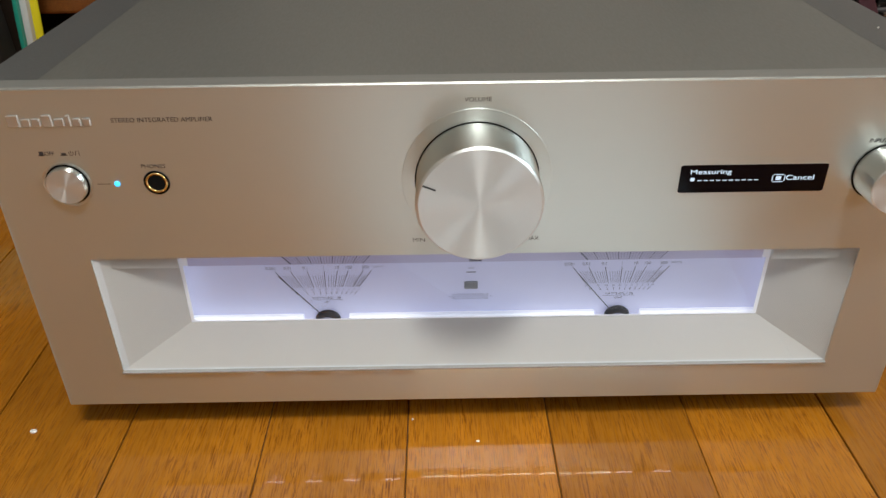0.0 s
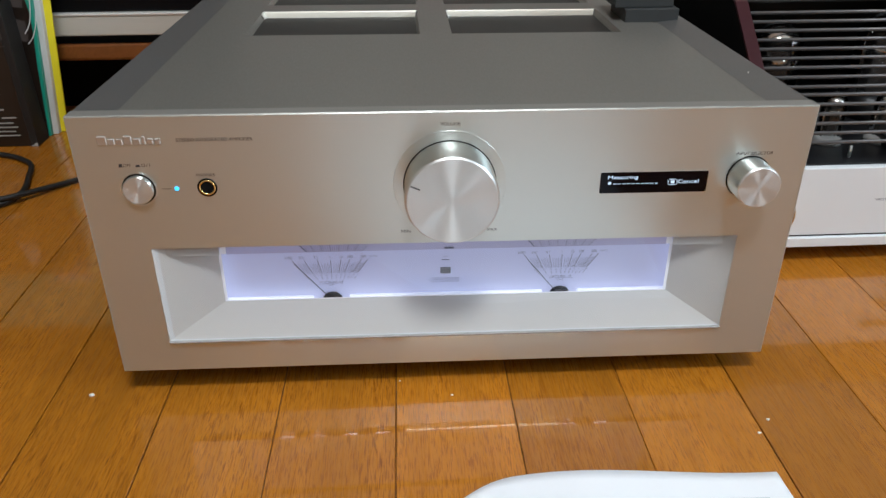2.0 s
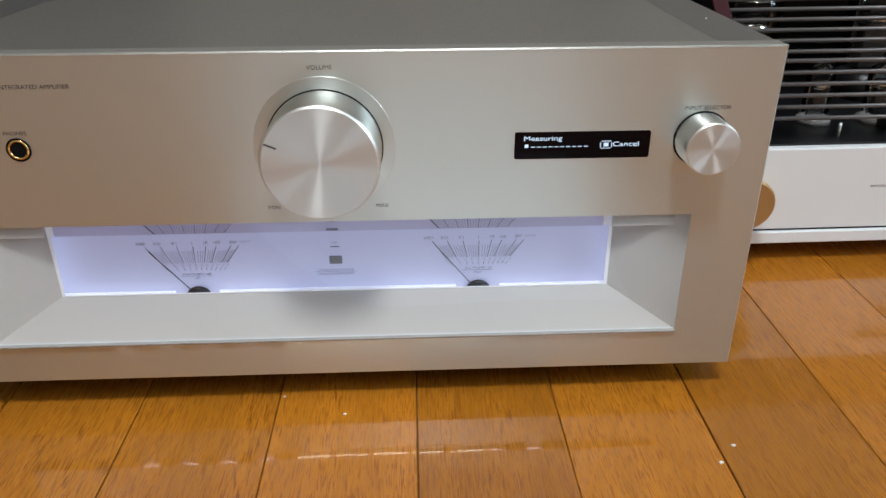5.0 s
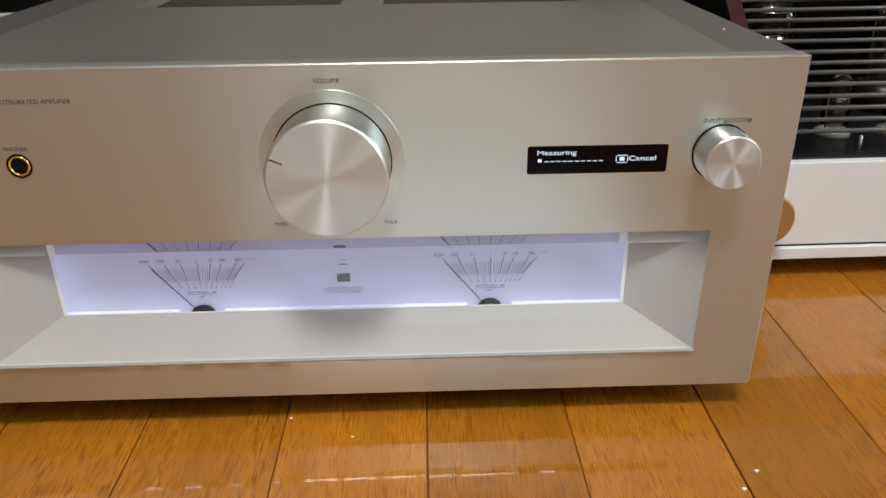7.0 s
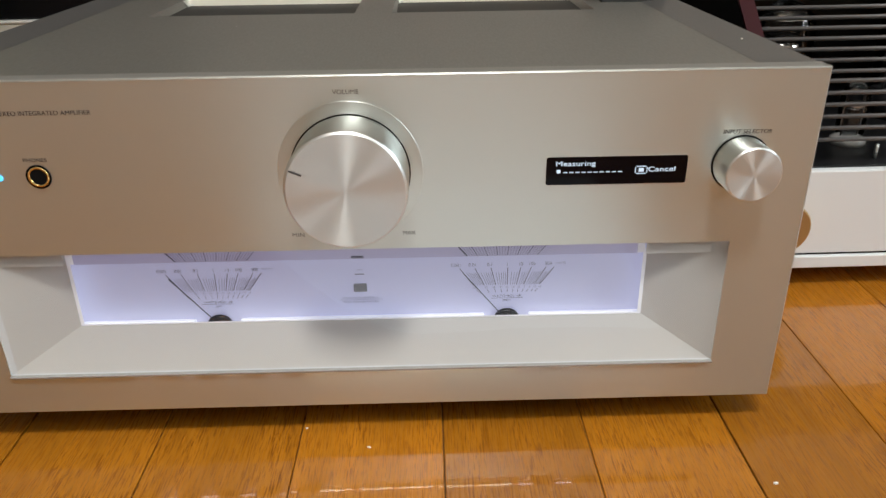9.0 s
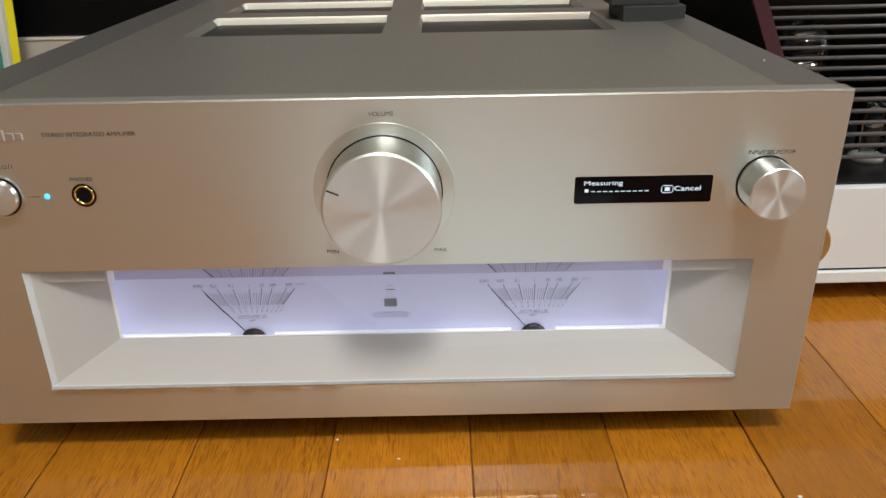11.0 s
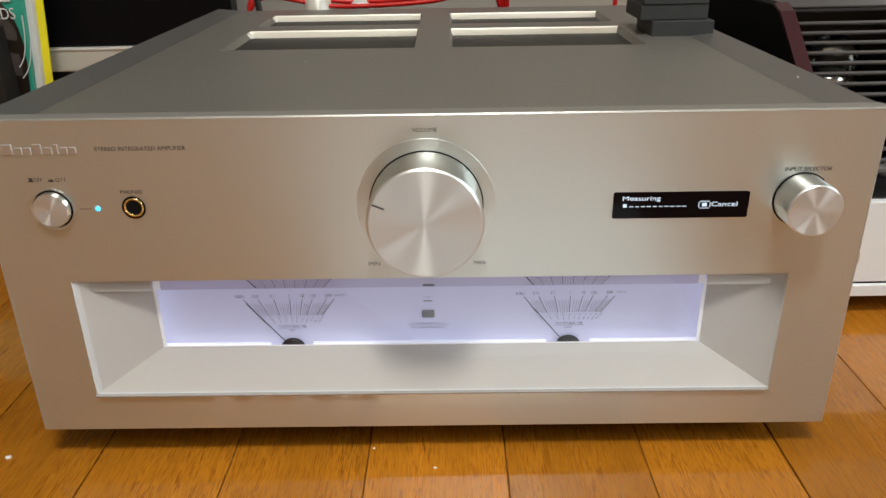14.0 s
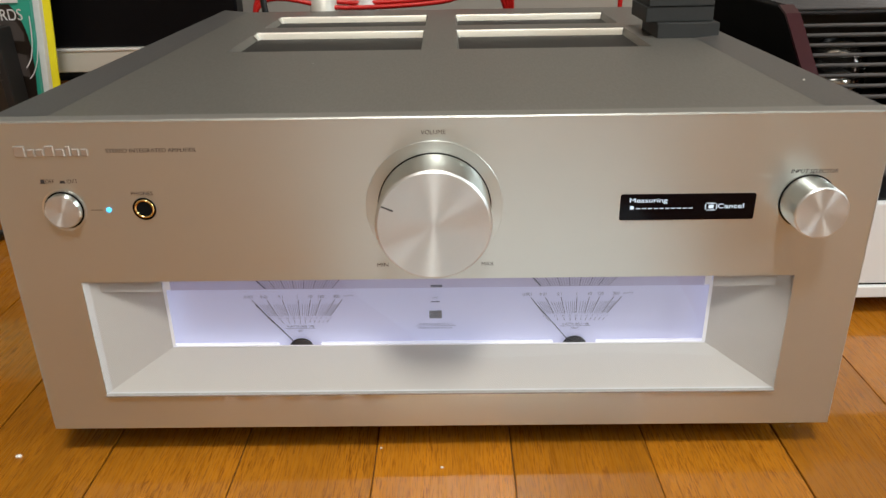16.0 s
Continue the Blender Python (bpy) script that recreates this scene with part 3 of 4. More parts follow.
def cover():
    """Top cover with four sunk vents."""
    xs = [-0.1925, -0.1515, -0.0120, 0.0135, 0.1520, 0.1925]
    ys = [0.0106, 0.2055, 0.3000, 0.3280, 0.4000, 0.4420]
    bm = bmesh.new()

    def quad(*p):
        bm.faces.new([bm.verts.new(q) for q in p])
    d, s = 0.0068, 0.0022
    for i in range(5):
        for j in range(5):
            x0, x1, y0, y1 = xs[i], xs[i + 1], ys[j], ys[j + 1]
            if i in (1, 3) and j in (1, 3):
                a = [(x0, y0), (x1, y0), (x1, y1), (x0, y1)]
                b = [(x0 + s, y0 + 0.001), (x1 - s, y0 + 0.001), (x1 - s, y1 - 0.0018), (x0 + s, y1 - 0.0018)]
                for k in range(4):
                    m = (k + 1) % 4
                    quad((*a[k], CZ), (*a[m], CZ), (*b[m], CZ - d), (*b[k], CZ - d))
            else:
                quad((x0, y0, CZ), (x1, y0, CZ), (x1, y1, CZ), (x0, y1, CZ))
    for x in (xs[0], xs[-1]):
        quad((x, ys[0], CZ), (x, ys[-1], CZ), (x, ys[-1], CZ - 0.004), (x, ys[0], CZ - 0.004))
    quad((xs[0], ys[-1], CZ), (xs[-1], ys[-1], CZ), (xs[-1], ys[-1], CZ - 0.018), (xs[0], ys[-1], CZ - 0.018))
    bmesh.ops.remove_doubles(bm, verts=bm.verts, dist=1e-6)
    bm.normal_update()
    return bm


top = part("top_cover", cover(), M_COVER, amp, "satin grey top with four sunk vents")
for x0, x1 in ((-0.1515, -0.0120), (0.0135, 0.1520)):
    for y0, y1 in ((0.2055, 0.3000), (0.3280, 0.4000)):
        s = 0.0022
        # far wall painted cream to carry the lamp's reflection
        roll = [(-0.0006, 0.0000, 0.0010), (-0.0012, -0.0010, 0.0014), (-0.0019, -0.0032, 0.0018), (-0.0024, -0.0056, 0.0022)]
        part("vent_lip", quads([((x0 + p[2], y1 + p[0], CZ + p[1]), (x1 - p[2], y1 + p[0], CZ + p[1]), (x1 - q[2], y1 + q[0], CZ + q[1]), (x0 + q[2], y1 + q[0], CZ + q[1])) for p, q in zip(roll, roll[1:])]), M_LIP, top, "rounded vent wall, painted bright for the lamp's reflection")
        # extra bright patches where the vent's left corner would catch the light
        part("vent_end_highlight", quads([((x0 + 0.0004, y1 - 0.013, CZ - 0.0003), (x0 + 0.0004, y1 - 0.0005, CZ - 0.0003), (x0 + s + 0.0012, y1 - 0.0022, CZ - 0.0053), (x0 + s + 0.0004, y1 - 0.008, CZ - 0.0053)),
                                ((x0 + 0.0004, y1 - 0.0005, CZ - 0.0003), (x0 + 0.0040, y1 - 0.0007, CZ - 0.0002), (x0 + 0.0050, y1 - 0.0026, CZ - 0.0053), (x0 + s + 0.0012, y1 - 0.0022, CZ - 0.0053))]), M_CHAMFER, top, "vent corner patch, added bright for the light it catches")
        part("vent_grille", box(x0 + s - 0.001, x1 - s + 0.001, y0, y1 - 0.001, CZ - 0.0075, CZ - 0.0054), M_VENT, top, "dark ventilation grille")
for sgn in (-1, 1):
    a, b, RZ = sgn * 0.1922, sgn * 0.2152, 0.1926
    part("side_rail", quads([((a, 0.0106, CZ + 0.0001), (b, 0.0106, RZ), (b, 0.4420, RZ), (a, 0.4420, CZ + 0.0001)),
                             ((b, 0.0106, RZ), (b, 0.4420, RZ), (b, 0.4420, 0.0200), (b, 0.0106, 0.0200)),
                             ((a, 0.4420, CZ + 0.0001), (b, 0.4420, RZ), (b, 0.4420, 0.02), (a, 0.4420, 0.02))]), M_SIDE, amp, "satin grey side panel")
for x in (-0.165, 0.165):
    for y in (0.060, 0.395):
        part("foot", lathe([(0, 0), (0.025, 0), (0.027, 0.003), (0.027, 0.0215), (0, 0.0215)], (x, y, 0.0), "z", 32), M_BLACK, amp, "round black foot")

# volume knob
VC = (0.0, 0.0, 0.1480)
vol = part("volume_dish", lathe([(0.0275, 0.0040), (0.0277, -0.0003), (0.0335, -0.00018), (0.0338, 0.0002)], VC, "y", 96), M_DISH, amp, "shallow turned ring round the knob")
part("knob_gap", lathe([(0.0270, -0.0005), (0.0278, -0.0005)], VC, "y", 96), M_DARK, vol)
knob = part("volume_knob", lathe([(0.0272, 0.0035), (0.0272, -0.0235), (0.0268, -0.0243)], VC, "y", 128), M_KNOB_SIDE, amp, "large turned aluminium volume knob", True)
part("knob_edge", lathe([(0.0268, -0.0243), (0.0259, -0.0252)], VC, "y", 128), M_CHAMFER, knob, "", True)
part("knob_face", lathe([(0.0259, -0.0252), (0.0130, -0.0250), (0.0, -0.0249)], VC, "y", 128), M_KNOB_FACE, knob, "radially shining spun face")
ang = radians(157)
p0, p1 = 0.0200, 0.0259
part("knob_pointer", strokes([(VC[0] + p0 * math.cos(ang), VC[2] + p0 * math.sin(ang), VC[0] + p1 * math.cos(ang), VC[2] + p1 * math.sin(ang))], -0.0253, 0.0008), M_INK, knob, "engraved dark pointer line")

# input selector
SC = (0.1810, 0.0, 0.1490)
part("selector_gap", lathe([(0.0126, -0.0004), (0.0136, -0.0004)], SC, "y", 64), M_DARK, amp)
sel = part("selector_knob", lathe([(0.0129, 0.0020), (0.0129, -0.0160), (0.0127, -0.0166)], SC, "y", 96), M_KNOB_SIDE, amp, "small turned aluminium selector knob", True)
part("knob_edge", lathe([(0.0127, -0.0166), (0.0121, -0.0172)], SC, "y", 96), M_CHAMFER, sel, "", True)
part("knob_face", lathe([(0.0121, -0.0172), (0.006, -0.0171), (0.0, -0.0170)], SC, "y", 96), M_KNOB_FACE, sel, "radially shining spun face")

# power key, lamp, headphone socket
PC = (-0.1820, 0.0, 0.1488)
dish = part("power_dish", lathe([(0.0092, 0.0020), (0.0094, 0.0008), (0.0106, -0.0003), (0.0109, -0.0003)], PC, "y", 64), M_CHAMFER, amp, "polished ring", True)
part("power_gap", lathe([(0.0085, -0.0002), (0.0096, -0.0002)], PC, "y", 64), M_DARK, dish)
pk = part("power_button", lathe([(0.0087, 0.0020), (0.0087, -0.0026), (0.0082, -0.0031)], PC, "y", 64), M_KNOB_SIDE, amp, "round push button", True)
part("button_face", lathe([(0.0082, -0.0031), (0.004, -0.0030), (0.0, -0.0029)], PC, "y", 64), M_KNOB_FACE, pk)
part("power_line", strokes([(-0.1690, 0.1486, -0.1632, 0.1486)], 0, 0.0003), M_INK, amp)
led = bmesh.new()
bmesh.ops.create_uvsphere(led, u_segments=16, v_segments=8, radius=0.0014)
bmesh.ops.translate(led, verts=led.verts, vec=(-0.1602, 0.0002, 0.1486))
part("power_led", led, M_LED, amp, "lit blue power lamp", True)
JC = (-0.1425, 0.0, 0.1490)
jk = part("headphone_socket", lathe([(0.0038, 0.0040), (0.0038, -0.0006), (0.0046, -0.0009), (0.0049, -0.0002)], JC, "y", 48), M_GOLD, amp, "gold-rimmed headphone socket", True)
part("socket_ring", lathe([(0.0048, -0.0003), (0.0058, -0.0003)], JC, "y", 48), M_DARK, jk)
part("socket_hole", lathe([(0.0040, -0.0004), (0.0, -0.0003)], JC, "y", 48), M_DARK, jk)

# display
disp = part("display_screen", rounded_plate(0.0905, 0.1562, -0.0004, 0.0012, 0.1400, 0.1536, 0.0011), M_SCREEN, amp, "black display reading Measuring and Cancel")
part("display_rim", rounded_plate(0.0902, 0.1565, -0.0002, 0.0010, 0.1397, 0.1539, 0.0013), M_CHAMFER, disp, "thin polished rim")
lettering("display_text", "Measuring", 0.1042, -0.0005, 0.1501, 0.0023, M_PIXEL, disp, width=0.0183, bold=0.0)
lettering("display_text", "Cancel", 0.1444, -0.0005, 0.1471, 0.0024, M_PIXEL, disp, width=0.0126, bold=0.0)
part("display_dashes", strokes([(0.0957 + 0.00283 * i, 0.1462, 0.0957 + 0.00283 * i + 0.0019, 0.1462) for i in range(1, 11)] + [(0.0954, 0.1467, 0.0972, 0.1467, 0.0017)], -0.0005, 0.00045), M_PIXEL, disp)
part("display_key_sign", strokes([(0.1325, 0.1486, 0.1371, 0.1486), (0.1325, 0.1451, 0.1371, 0.1451), (0.1321, 0.1482, 0.1321, 0.1455), (0.1375, 0.1482, 0.1375, 0.1455), (0.1336, 0.14685, 0.1360, 0.14685, 0.0019)], -0.0005, 0.00040), M_PIXEL, disp)

# lettering on the plate
lettering("plate_text", "STEREO INTEGRATED AMPLIFIER", -0.1345, 0, 0.1786, 0.0021, M_INK, amp, width=0.0430)
lettering("plate_text", "PHONES", -0.1425, 0, 0.1570, 0.0019, M_INK, amp, width=0.0105)
lettering("plate_text", "VOLUME", 0.0, 0, 0.1857, 0.0021, M_INK, amp, width=0.0115)
lettering("plate_text", "MIN", -0.0268, 0, 0.1172, 0.0020, M_INK, amp, width=0.0056)
lettering("plate_text", "MAX", 0.0262, 0, 0.1172, 0.0020, M_INK, amp, width=0.0060)
lettering("plate_text", "INPUT SELECTOR", 0.1822, 0, 0.1642, 0.0020, M_INK, amp, width=0.0222, slant=0.2)
lettering("plate_text", "OFF", -0.1862, 0, 0.1637, 0.0019, M_INK, amp, width=0.0042)
part("key_sign", strokes([(-0.1907, 0.1637, -0.1888, 0.1637, 0.0020), (-0.1912, 0.1628, -0.1884, 0.1628, 0.0004), (-0.1812, 0.1634, -0.1790, 0.1634, 0.0010), (-0.1816, 0.1628, -0.1786, 0.1628, 0.0004)], 0, 0.001), M_INK, amp)
ring = [(-0.1768 + 0.0010 * math.cos(a), 0.1637 + 0.0010 * math.sin(a), -0.1768 + 0.0010 * math.cos(a + 0.7), 0.1637 + 0.0010 * math.sin(a + 0.7)) for a in [2.2 + 0.7 * i for i in range(7)]]
part("standby_sign", strokes(ring + [(-0.1768, 0.1648, -0.1768, 0.1638), (-0.1752, 0.1626, -0.1744, 0.1648), (-0.1733, 0.1626, -0.1733, 0.1648)], 0, 0.00028), M_INK, amp)
# maker's mark as plain raised blocks
x = -0.2000
for w, h in ((0.0052, 0.0052), (0.0036, 0.0036), (0.0034, 0.0036), (0.0042, 0.0052), (0.0040, 0.0036), (0.0020, 0.0050), (0.0034, 0.0036), (0.0032, 0.0036)):
    part("maker_mark", box(x, x + w, -0.0007, 0.0004, 0.1762, 0.1762 + h, 0.0003, 1), M_MARK, amp, "raised silver block")
    x += w + 0.0009
amp.matrix_basis = pose(0, 0, 0.0004, 0, 0.35, 0)

# ---- black blocks on the amplifier ----
for k, (x0, x1, y0, y1) in enumerate(((0.1650, 0.2110, 0.2400, 0.2900), (0.1570, 0.2075, 0.2460, 0.2960), (0.1585, 0.2070, 0.2450, 0.2950))):
    b = thing("rubber_block", ((x0 + x1) / 2, y0, CZ + 0.0112 * k), "dark grey rubber damping block lying on the amplifier", "block", "stacked blocks")
    part("block_body", box(x0, x1, y0, y1, CZ - 0.001 + 0.0114 * k, CZ - 0.001 + 0.0112 + 0.0114 * k, 0.0006, 2), M_RUBBER, b)

# ---- valve amplifier ----
AX0, AX1, AY = 0.2560, 0.7000, 0.1500
tube_amp = thing("valve_amplifier", (0.48, 0.15, 0), "silver-white valve amplifier with a black slatted cage over its glass valves", "amplifier")
body = part("chassis", box(AX0, AX1, AY, 0.56, 0.0265, 0.0885, 0.0012, 2), M_WHITE_AMP, tube_amp, "satin silver-white metal chassis")
part("base_band", box(AX0 - 0.001, AX1 + 0.001, AY - 0.0022, 0.562, 0.0160, 0.0250, 0.0008, 2), M_WHITE_AMP, tube_amp, "pale base trim")
part("base_gap", box(AX0 + 0.001, AX1 - 0.001, AY + 0.0015, 0.56, 0.0245, 0.0270), M_DARK, tube_amp)
part("deck", box(AX0 + 0.004, AX1 - 0.004, AY + 0.006, 0.55, 0.0886, 0.0900), M_DECK, tube_amp, "black top deck")
for x in (0.285, 0.670):
    for y in (0.185, 0.52):
        part("foot", lathe([(0, 0), (0.018, 0), (0.02, 0.002), (0.02, 0.0165), (0, 0.0165)], (x, y, 0), "z", 24), M_BLACK, tube_amp)
KC = (0.2745, AY, 0.0545)
vk = part("volume_knob", lathe([(0.0183, 0.0), (0.0183, -0.0190), (0.0172, -0.0202), (0.0, -0.0198)], KC, "y", 64), M_KNOB_WOOD, tube_amp, "bronze-coloured turned knob", True)
vk.data.polygons.foreach_set("use_smooth", [abs(p.normal.y) < 0.5 for p in vk.data.polygons])
badge = part("maker_badge", box(0.3880, 0.4160, AY - 0.0010, AY + 0.001, 0.0655, 0.0715, 0.0004, 1), M_BRASS, tube_amp, "small brass badge")
for i in range(5):
    part("badge_bar", box(0.3905 + 0.005 * i, 0.3935 + 0.005 * i, AY - 0.0013, AY - 0.0009, 0.0670, 0.0702), M_INK, badge)
lettering("panel_text", "VACUUM TUBE AMPLIFIER", 0.3895, AY, 0.0590, 0.0020, M_INK_SOFT, tube_amp, width=0.0400)
part("panel_key", lathe([(0.0035, 0), (0.0035, -0.003), (0, -0.0032)], (0.4030, AY, 0.0460), "y", 24), M_BLACK, tube_amp)

# cage: profile bends back above the knee
KNEE = (0.1650, 0.1480)
side = [(0.1600, 0.0890), (KNEE[0], KNEE[1]), (0.2360, 0.2055), (0.2500, 0.2100), (0.5400, 0.2100), (0.5400, 0.0890)]


def panel(x0, x1):
    bm = bmesh.new()
    a = [bm.verts.new((x0, y, z)) for y, z in side]
    b = [bm.verts.new((x1, y, z)) for y, z in side]
    bm.faces.new(a)
    bm.faces.new(b[::-1])
    for i in range(len(side)):
        j = (i + 1) % len(side)
        bm.faces.new((a[i], a[j], b[j], b[i]))
    bmesh.ops.bevel(bm, geom=bm.edges[:], offset=0.0012, segments=2, profile=0.5, affect="EDGES")
    return bm


cage = part("cage", box(0.2670, 0.6890, 0.2400, 0.5380, 0.2040, 0.2065, 0.001, 1), M_DECK, tube_amp, "dark grey cage over the valves")
for x0 in (0.2560, 0.6880):
    part("side_panel", panel(x0, x0 + 0.0105), M_DARK, tube_amp, "black side panel")
    trim = bmesh.new()
    prof = [(y - 0.0022, z + 0.0012) for y, z in side[:4]]
    for (ya, za), (yb, zb), (yc, zc), (yd, zd) in zip(side, side[1:4], prof, prof[1:]):
        ring = [trim.verts.new(p) for p in ((x0, ya, za), (x0, yb, zb), (x0, yd, zd), (x0, yc, zc), (x0 + 0.0105, ya, za), (x0 + 0.0105, yb, zb), (x0 + 0.0105, yd, zd), (x0 + 0.0105, yc, zc))]
        for f in ((0, 1, 2, 3), (4, 5, 6, 7), (3, 2, 6, 7), (0, 1, 5, 4)):
            trim.faces.new([ring[i] for i in f])
    part("front_trim", trim, M_BURGUNDY, tube_amp, "burgundy lacquered front edge")
part("rear_cover", box(0.2670, 0.6890, 0.5200, 0.5300, 0.0895, 0.2040), M_DECK, tube_amp)
slat_mesh = None
dy, dz = 0.0710, 0.0575
run = math.hypot(dy, dz)
spots = [(KNEE[0] - 0.004 + 0.0050 * (z - 0.09) / 0.06, z) for z in [0.1065 + 0.0079 * i for i in range(6)]]
spots += [(KNEE[0] + dy / run * (0.0055 + 0.0093 * i), KNEE[1] + dz / run * (0.0055 + 0.0093 * i)) for i in range(9)]
for y, z in spots:
    if slat_mesh is None:
        s = part("slat", lathe([(0, 0), (0.0015, 0), (0.0015, 0.4225), (0, 0.4225)], (0.2665, 0, 0), "x", 10), M_SLAT, tube_amp, "thin dark grey rod", True)
        slat_mesh, at0 = s.data, s
        s.location = (0, y, z)
    else:
        s = new("slat", slat_mesh)
        s.parent, s.location = tube_amp, (0, y, z)

for i in range(30):
    s = new("slat", slat_mesh)
    s.parent, s.location = tube_amp, (0, 0.2425 + 0.0093 * i, 0.2085)

# valves behind the slats


def valve(x, y, radius, height, socket):
    v = thing("glass_valve", (x, y, 0.0900), "clear glass valve with a dark inner plate, on the black deck", "valve", "valves")
    if socket:
        part("socket", lathe([(0, 0), (radius * 1.25, 0), (radius * 1.25, 0.004), (radius * 0.9, 0.006), (0, 0.006)], (x, y, 0.0900), "z", 32), M_CREAM, v, "cream ceramic socket", True)
    else:
        part("base", lathe([(0, 0), (radius * 0.9, 0), (radius * 0.9, 0.022), (0, 0.022)], (x, y, 0.0900), "z", 32), M_BLACK, v, "black base", True)
    z0 = 0.0960 if socket else 0.1110
    r, h = radius, height
    g = part("envelope", lathe([(r * 0.85, 0), (r, 0.004), (r, h * 0.72), (r * 0.88, h * 0.86), (r * 0.45, h * 0.96), (0.0012, h), (0, h + 0.004)], (x, y, z0), "z", 40), M_GLASS, v, "clear glass bulb", True)
    g.visible_shadow = False
    part("inner_plate", box(x - r * 0.45, x + r * 0.45, y - r * 0.3, y + r * 0.3, z0 + 0.004, z0 + h * 0.66, 0.001, 1), M_GRILLE, v, "dark metal plate")
    part("getter", lathe([(r * 0.78, h * 0.82), (r * 0.66, h * 0.87), (r * 0.36, h * 0.92), (0, h * 0.935)], (x, y, z0), "z", 24), M_GETTER, v, "silvery cap", True)
    for u in (-0.6, 0.6):
        part("support_wire", lathe([(0.0006, 0), (0.0006, h * 0.75)], (x + u * r, y, z0), "z", 6), M_GRILLE, v)
    # added mirror ring whose only purpose is glints halfway up the bulb
    part("glint_ring", lathe([(r * 0.50, h * 0.50), (r * 0.66, h * 0.54), (r * 0.62, h * 0.60), (r * 0.46, h * 0.62)], (x, y, z0), "z", 24), M_GETTER, v, "shiny ring added to give the bulb its middle glints", True)


for x in (0.347, 0.394, 0.455):
    valve(x, 0.205, 0.0100, 0.040, True)
for x, y in ((0.304, 0.245), (0.420, 0.275)):
    valve(x, y, 0.0225, 0.078, False)
post = thing("screw_post", (0.3490, 0.1700, 0.0900), "small chrome post on the black deck", "post")
part("post_body", lathe([(0, 0), (0.0014, 0), (0.0014, 0.010), (0, 0.0105)], (0.349, 0.170, 0.0900), "z", 16), M_CHAMFER, post, "", True)
cover_box = thing("transformer_cover", (0.430, 0.19, 0.0900), "black metal cover with a pale front edge", "cover")
part("cover_body", box(0.3900, 0.4700, 0.1800, 0.2080, 0.0900, 0.1000, 0.001, 1), M_DECK, cover_box)

# ---- paper in front ----
pap = bmesh.new()
NX, NY = 40, 40
grid = []
for j in range(NY + 1):
    row = []
    for i in range(NX + 1):
        u, v = i / NX, j / NY
        # left side widened out of view so plate and knob reflect pale paper
        x0 = -0.016 - 0.125 * (1 - (1 - v) ** 2)
        x = x0 + (0.1875 + 0.012 * v - x0) * u
        back = -0.0960 + 0.0062 * math.sin((u - 0.12) * 5.2) * (1 - u) - 0.0250 * max(0.0, 0.24 - u) ** 2 / 0.0576
        y = back - 0.290 * v
        z = 0.0014 + 0.0042 * (1 - v) ** 2 * max(0.0, math.sin(u * math.pi)) ** 1.5
        row.append(pap.verts.new((x, y, z)))
    grid.append(row)
for j in range(NY):
    for i in range(NX):
        pap.faces.new((grid[j][i], grid[j][i + 1], grid[j + 1][i + 1], grid[j + 1][i]))
sheet = thing("paper_sheet", (0.085, -0.24, 0), "white printed paper sheet lying on the floor, slightly wavy", "paper")
sh = part("sheet", pap, M_PAPER, sheet, "", True)
sol = sh.modifiers.new("thickness", "SOLIDIFY")
sol.thickness = 0.0004
for k in range(3):
    z = 0.0063 - 0.0005 * k
    part("printed_line", quads([((0.096, -0.1175 - 0.010 * k, z), (0.172, -0.1197 - 0.010 * k, z), (0.172, -0.1212 - 0.010 * k, z), (0.096, -0.1190 - 0.010 * k, z))]), M_TEXTBAR, sheet)

# ---- box and magazines at the back ----
mag = thing("magazine", (-0.480, 0.55, 0), "green-covered magazine with a yellow spine, standing upright", "magazine")


def leaning(y0, y1, x0, x1, z1, lean):
    """An upright thin block whose top leans towards -x by lean."""
    bm = box(x0, x1, y0, y1, 0.0005, z1, 0.0006, 1)
    for v in bm.verts:
        v.co.x -= lean * v.co.z
    return bm


part("cover", leaning(0.520, 0.5270, -0.64, -0.4690, 0.285, -0.10), M_GREEN, mag, "glossy green cover")
part("page_block", leaning(0.5275, 0.5360, -0.64, -0.4625, 0.284, -0.10), M_PAGES, mag, "white page edges")
part("back_cover", leaning(0.5365, 0.5395, -0.64, -0.4548, 0.285, -0.10), M_YELLOW, mag, "yellow cover")
def flat(points, y):
    """A printed patch on an upright face."""
    bm = bmesh.new()
    bm.faces.new([bm.verts.new((x, y, z)) for x, z in points])
    return bm


part("cover_picture", flat([(-0.60, 0.001), (-0.4715, 0.001), (-0.4640, 0.090), (-0.4595, 0.125), (-0.4575, 0.150), (-0.4595, 0.170), (-0.4640, 0.186), (-0.4720, 0.197), (-0.60, 0.197)], 0.5192), M_BOX, mag, "dark product photograph")
part("cover_picture", flat([(-0.60, 0.159), (-0.4900, 0.160), (-0.4640, 0.157), (-0.4625, 0.166), (-0.4680, 0.178), (-0.4800, 0.1825), (-0.60, 0.1825)], 0.5190), M_PHOTO_GREY, mag, "grey-brown headband in the photograph")
part("cover_picture", flat([(-0.4800, 0.120), (-0.4660, 0.118), (-0.4650, 0.142), (-0.4780, 0.146)], 0.5188), M_PHOTO_GREY, mag)
for pts in (((-0.4520, 0.184), (-0.4545, 0.160), (-0.4600, 0.140), (-0.4680, 0.128)), ((-0.4490, 0.156), (-0.4535, 0.138), (-0.4600, 0.124), (-0.4670, 0.116))):
    part("cord_line", tube([(x, 0.5186, z) for x, z in pts], 0.0006, 6), M_PAGES, mag)
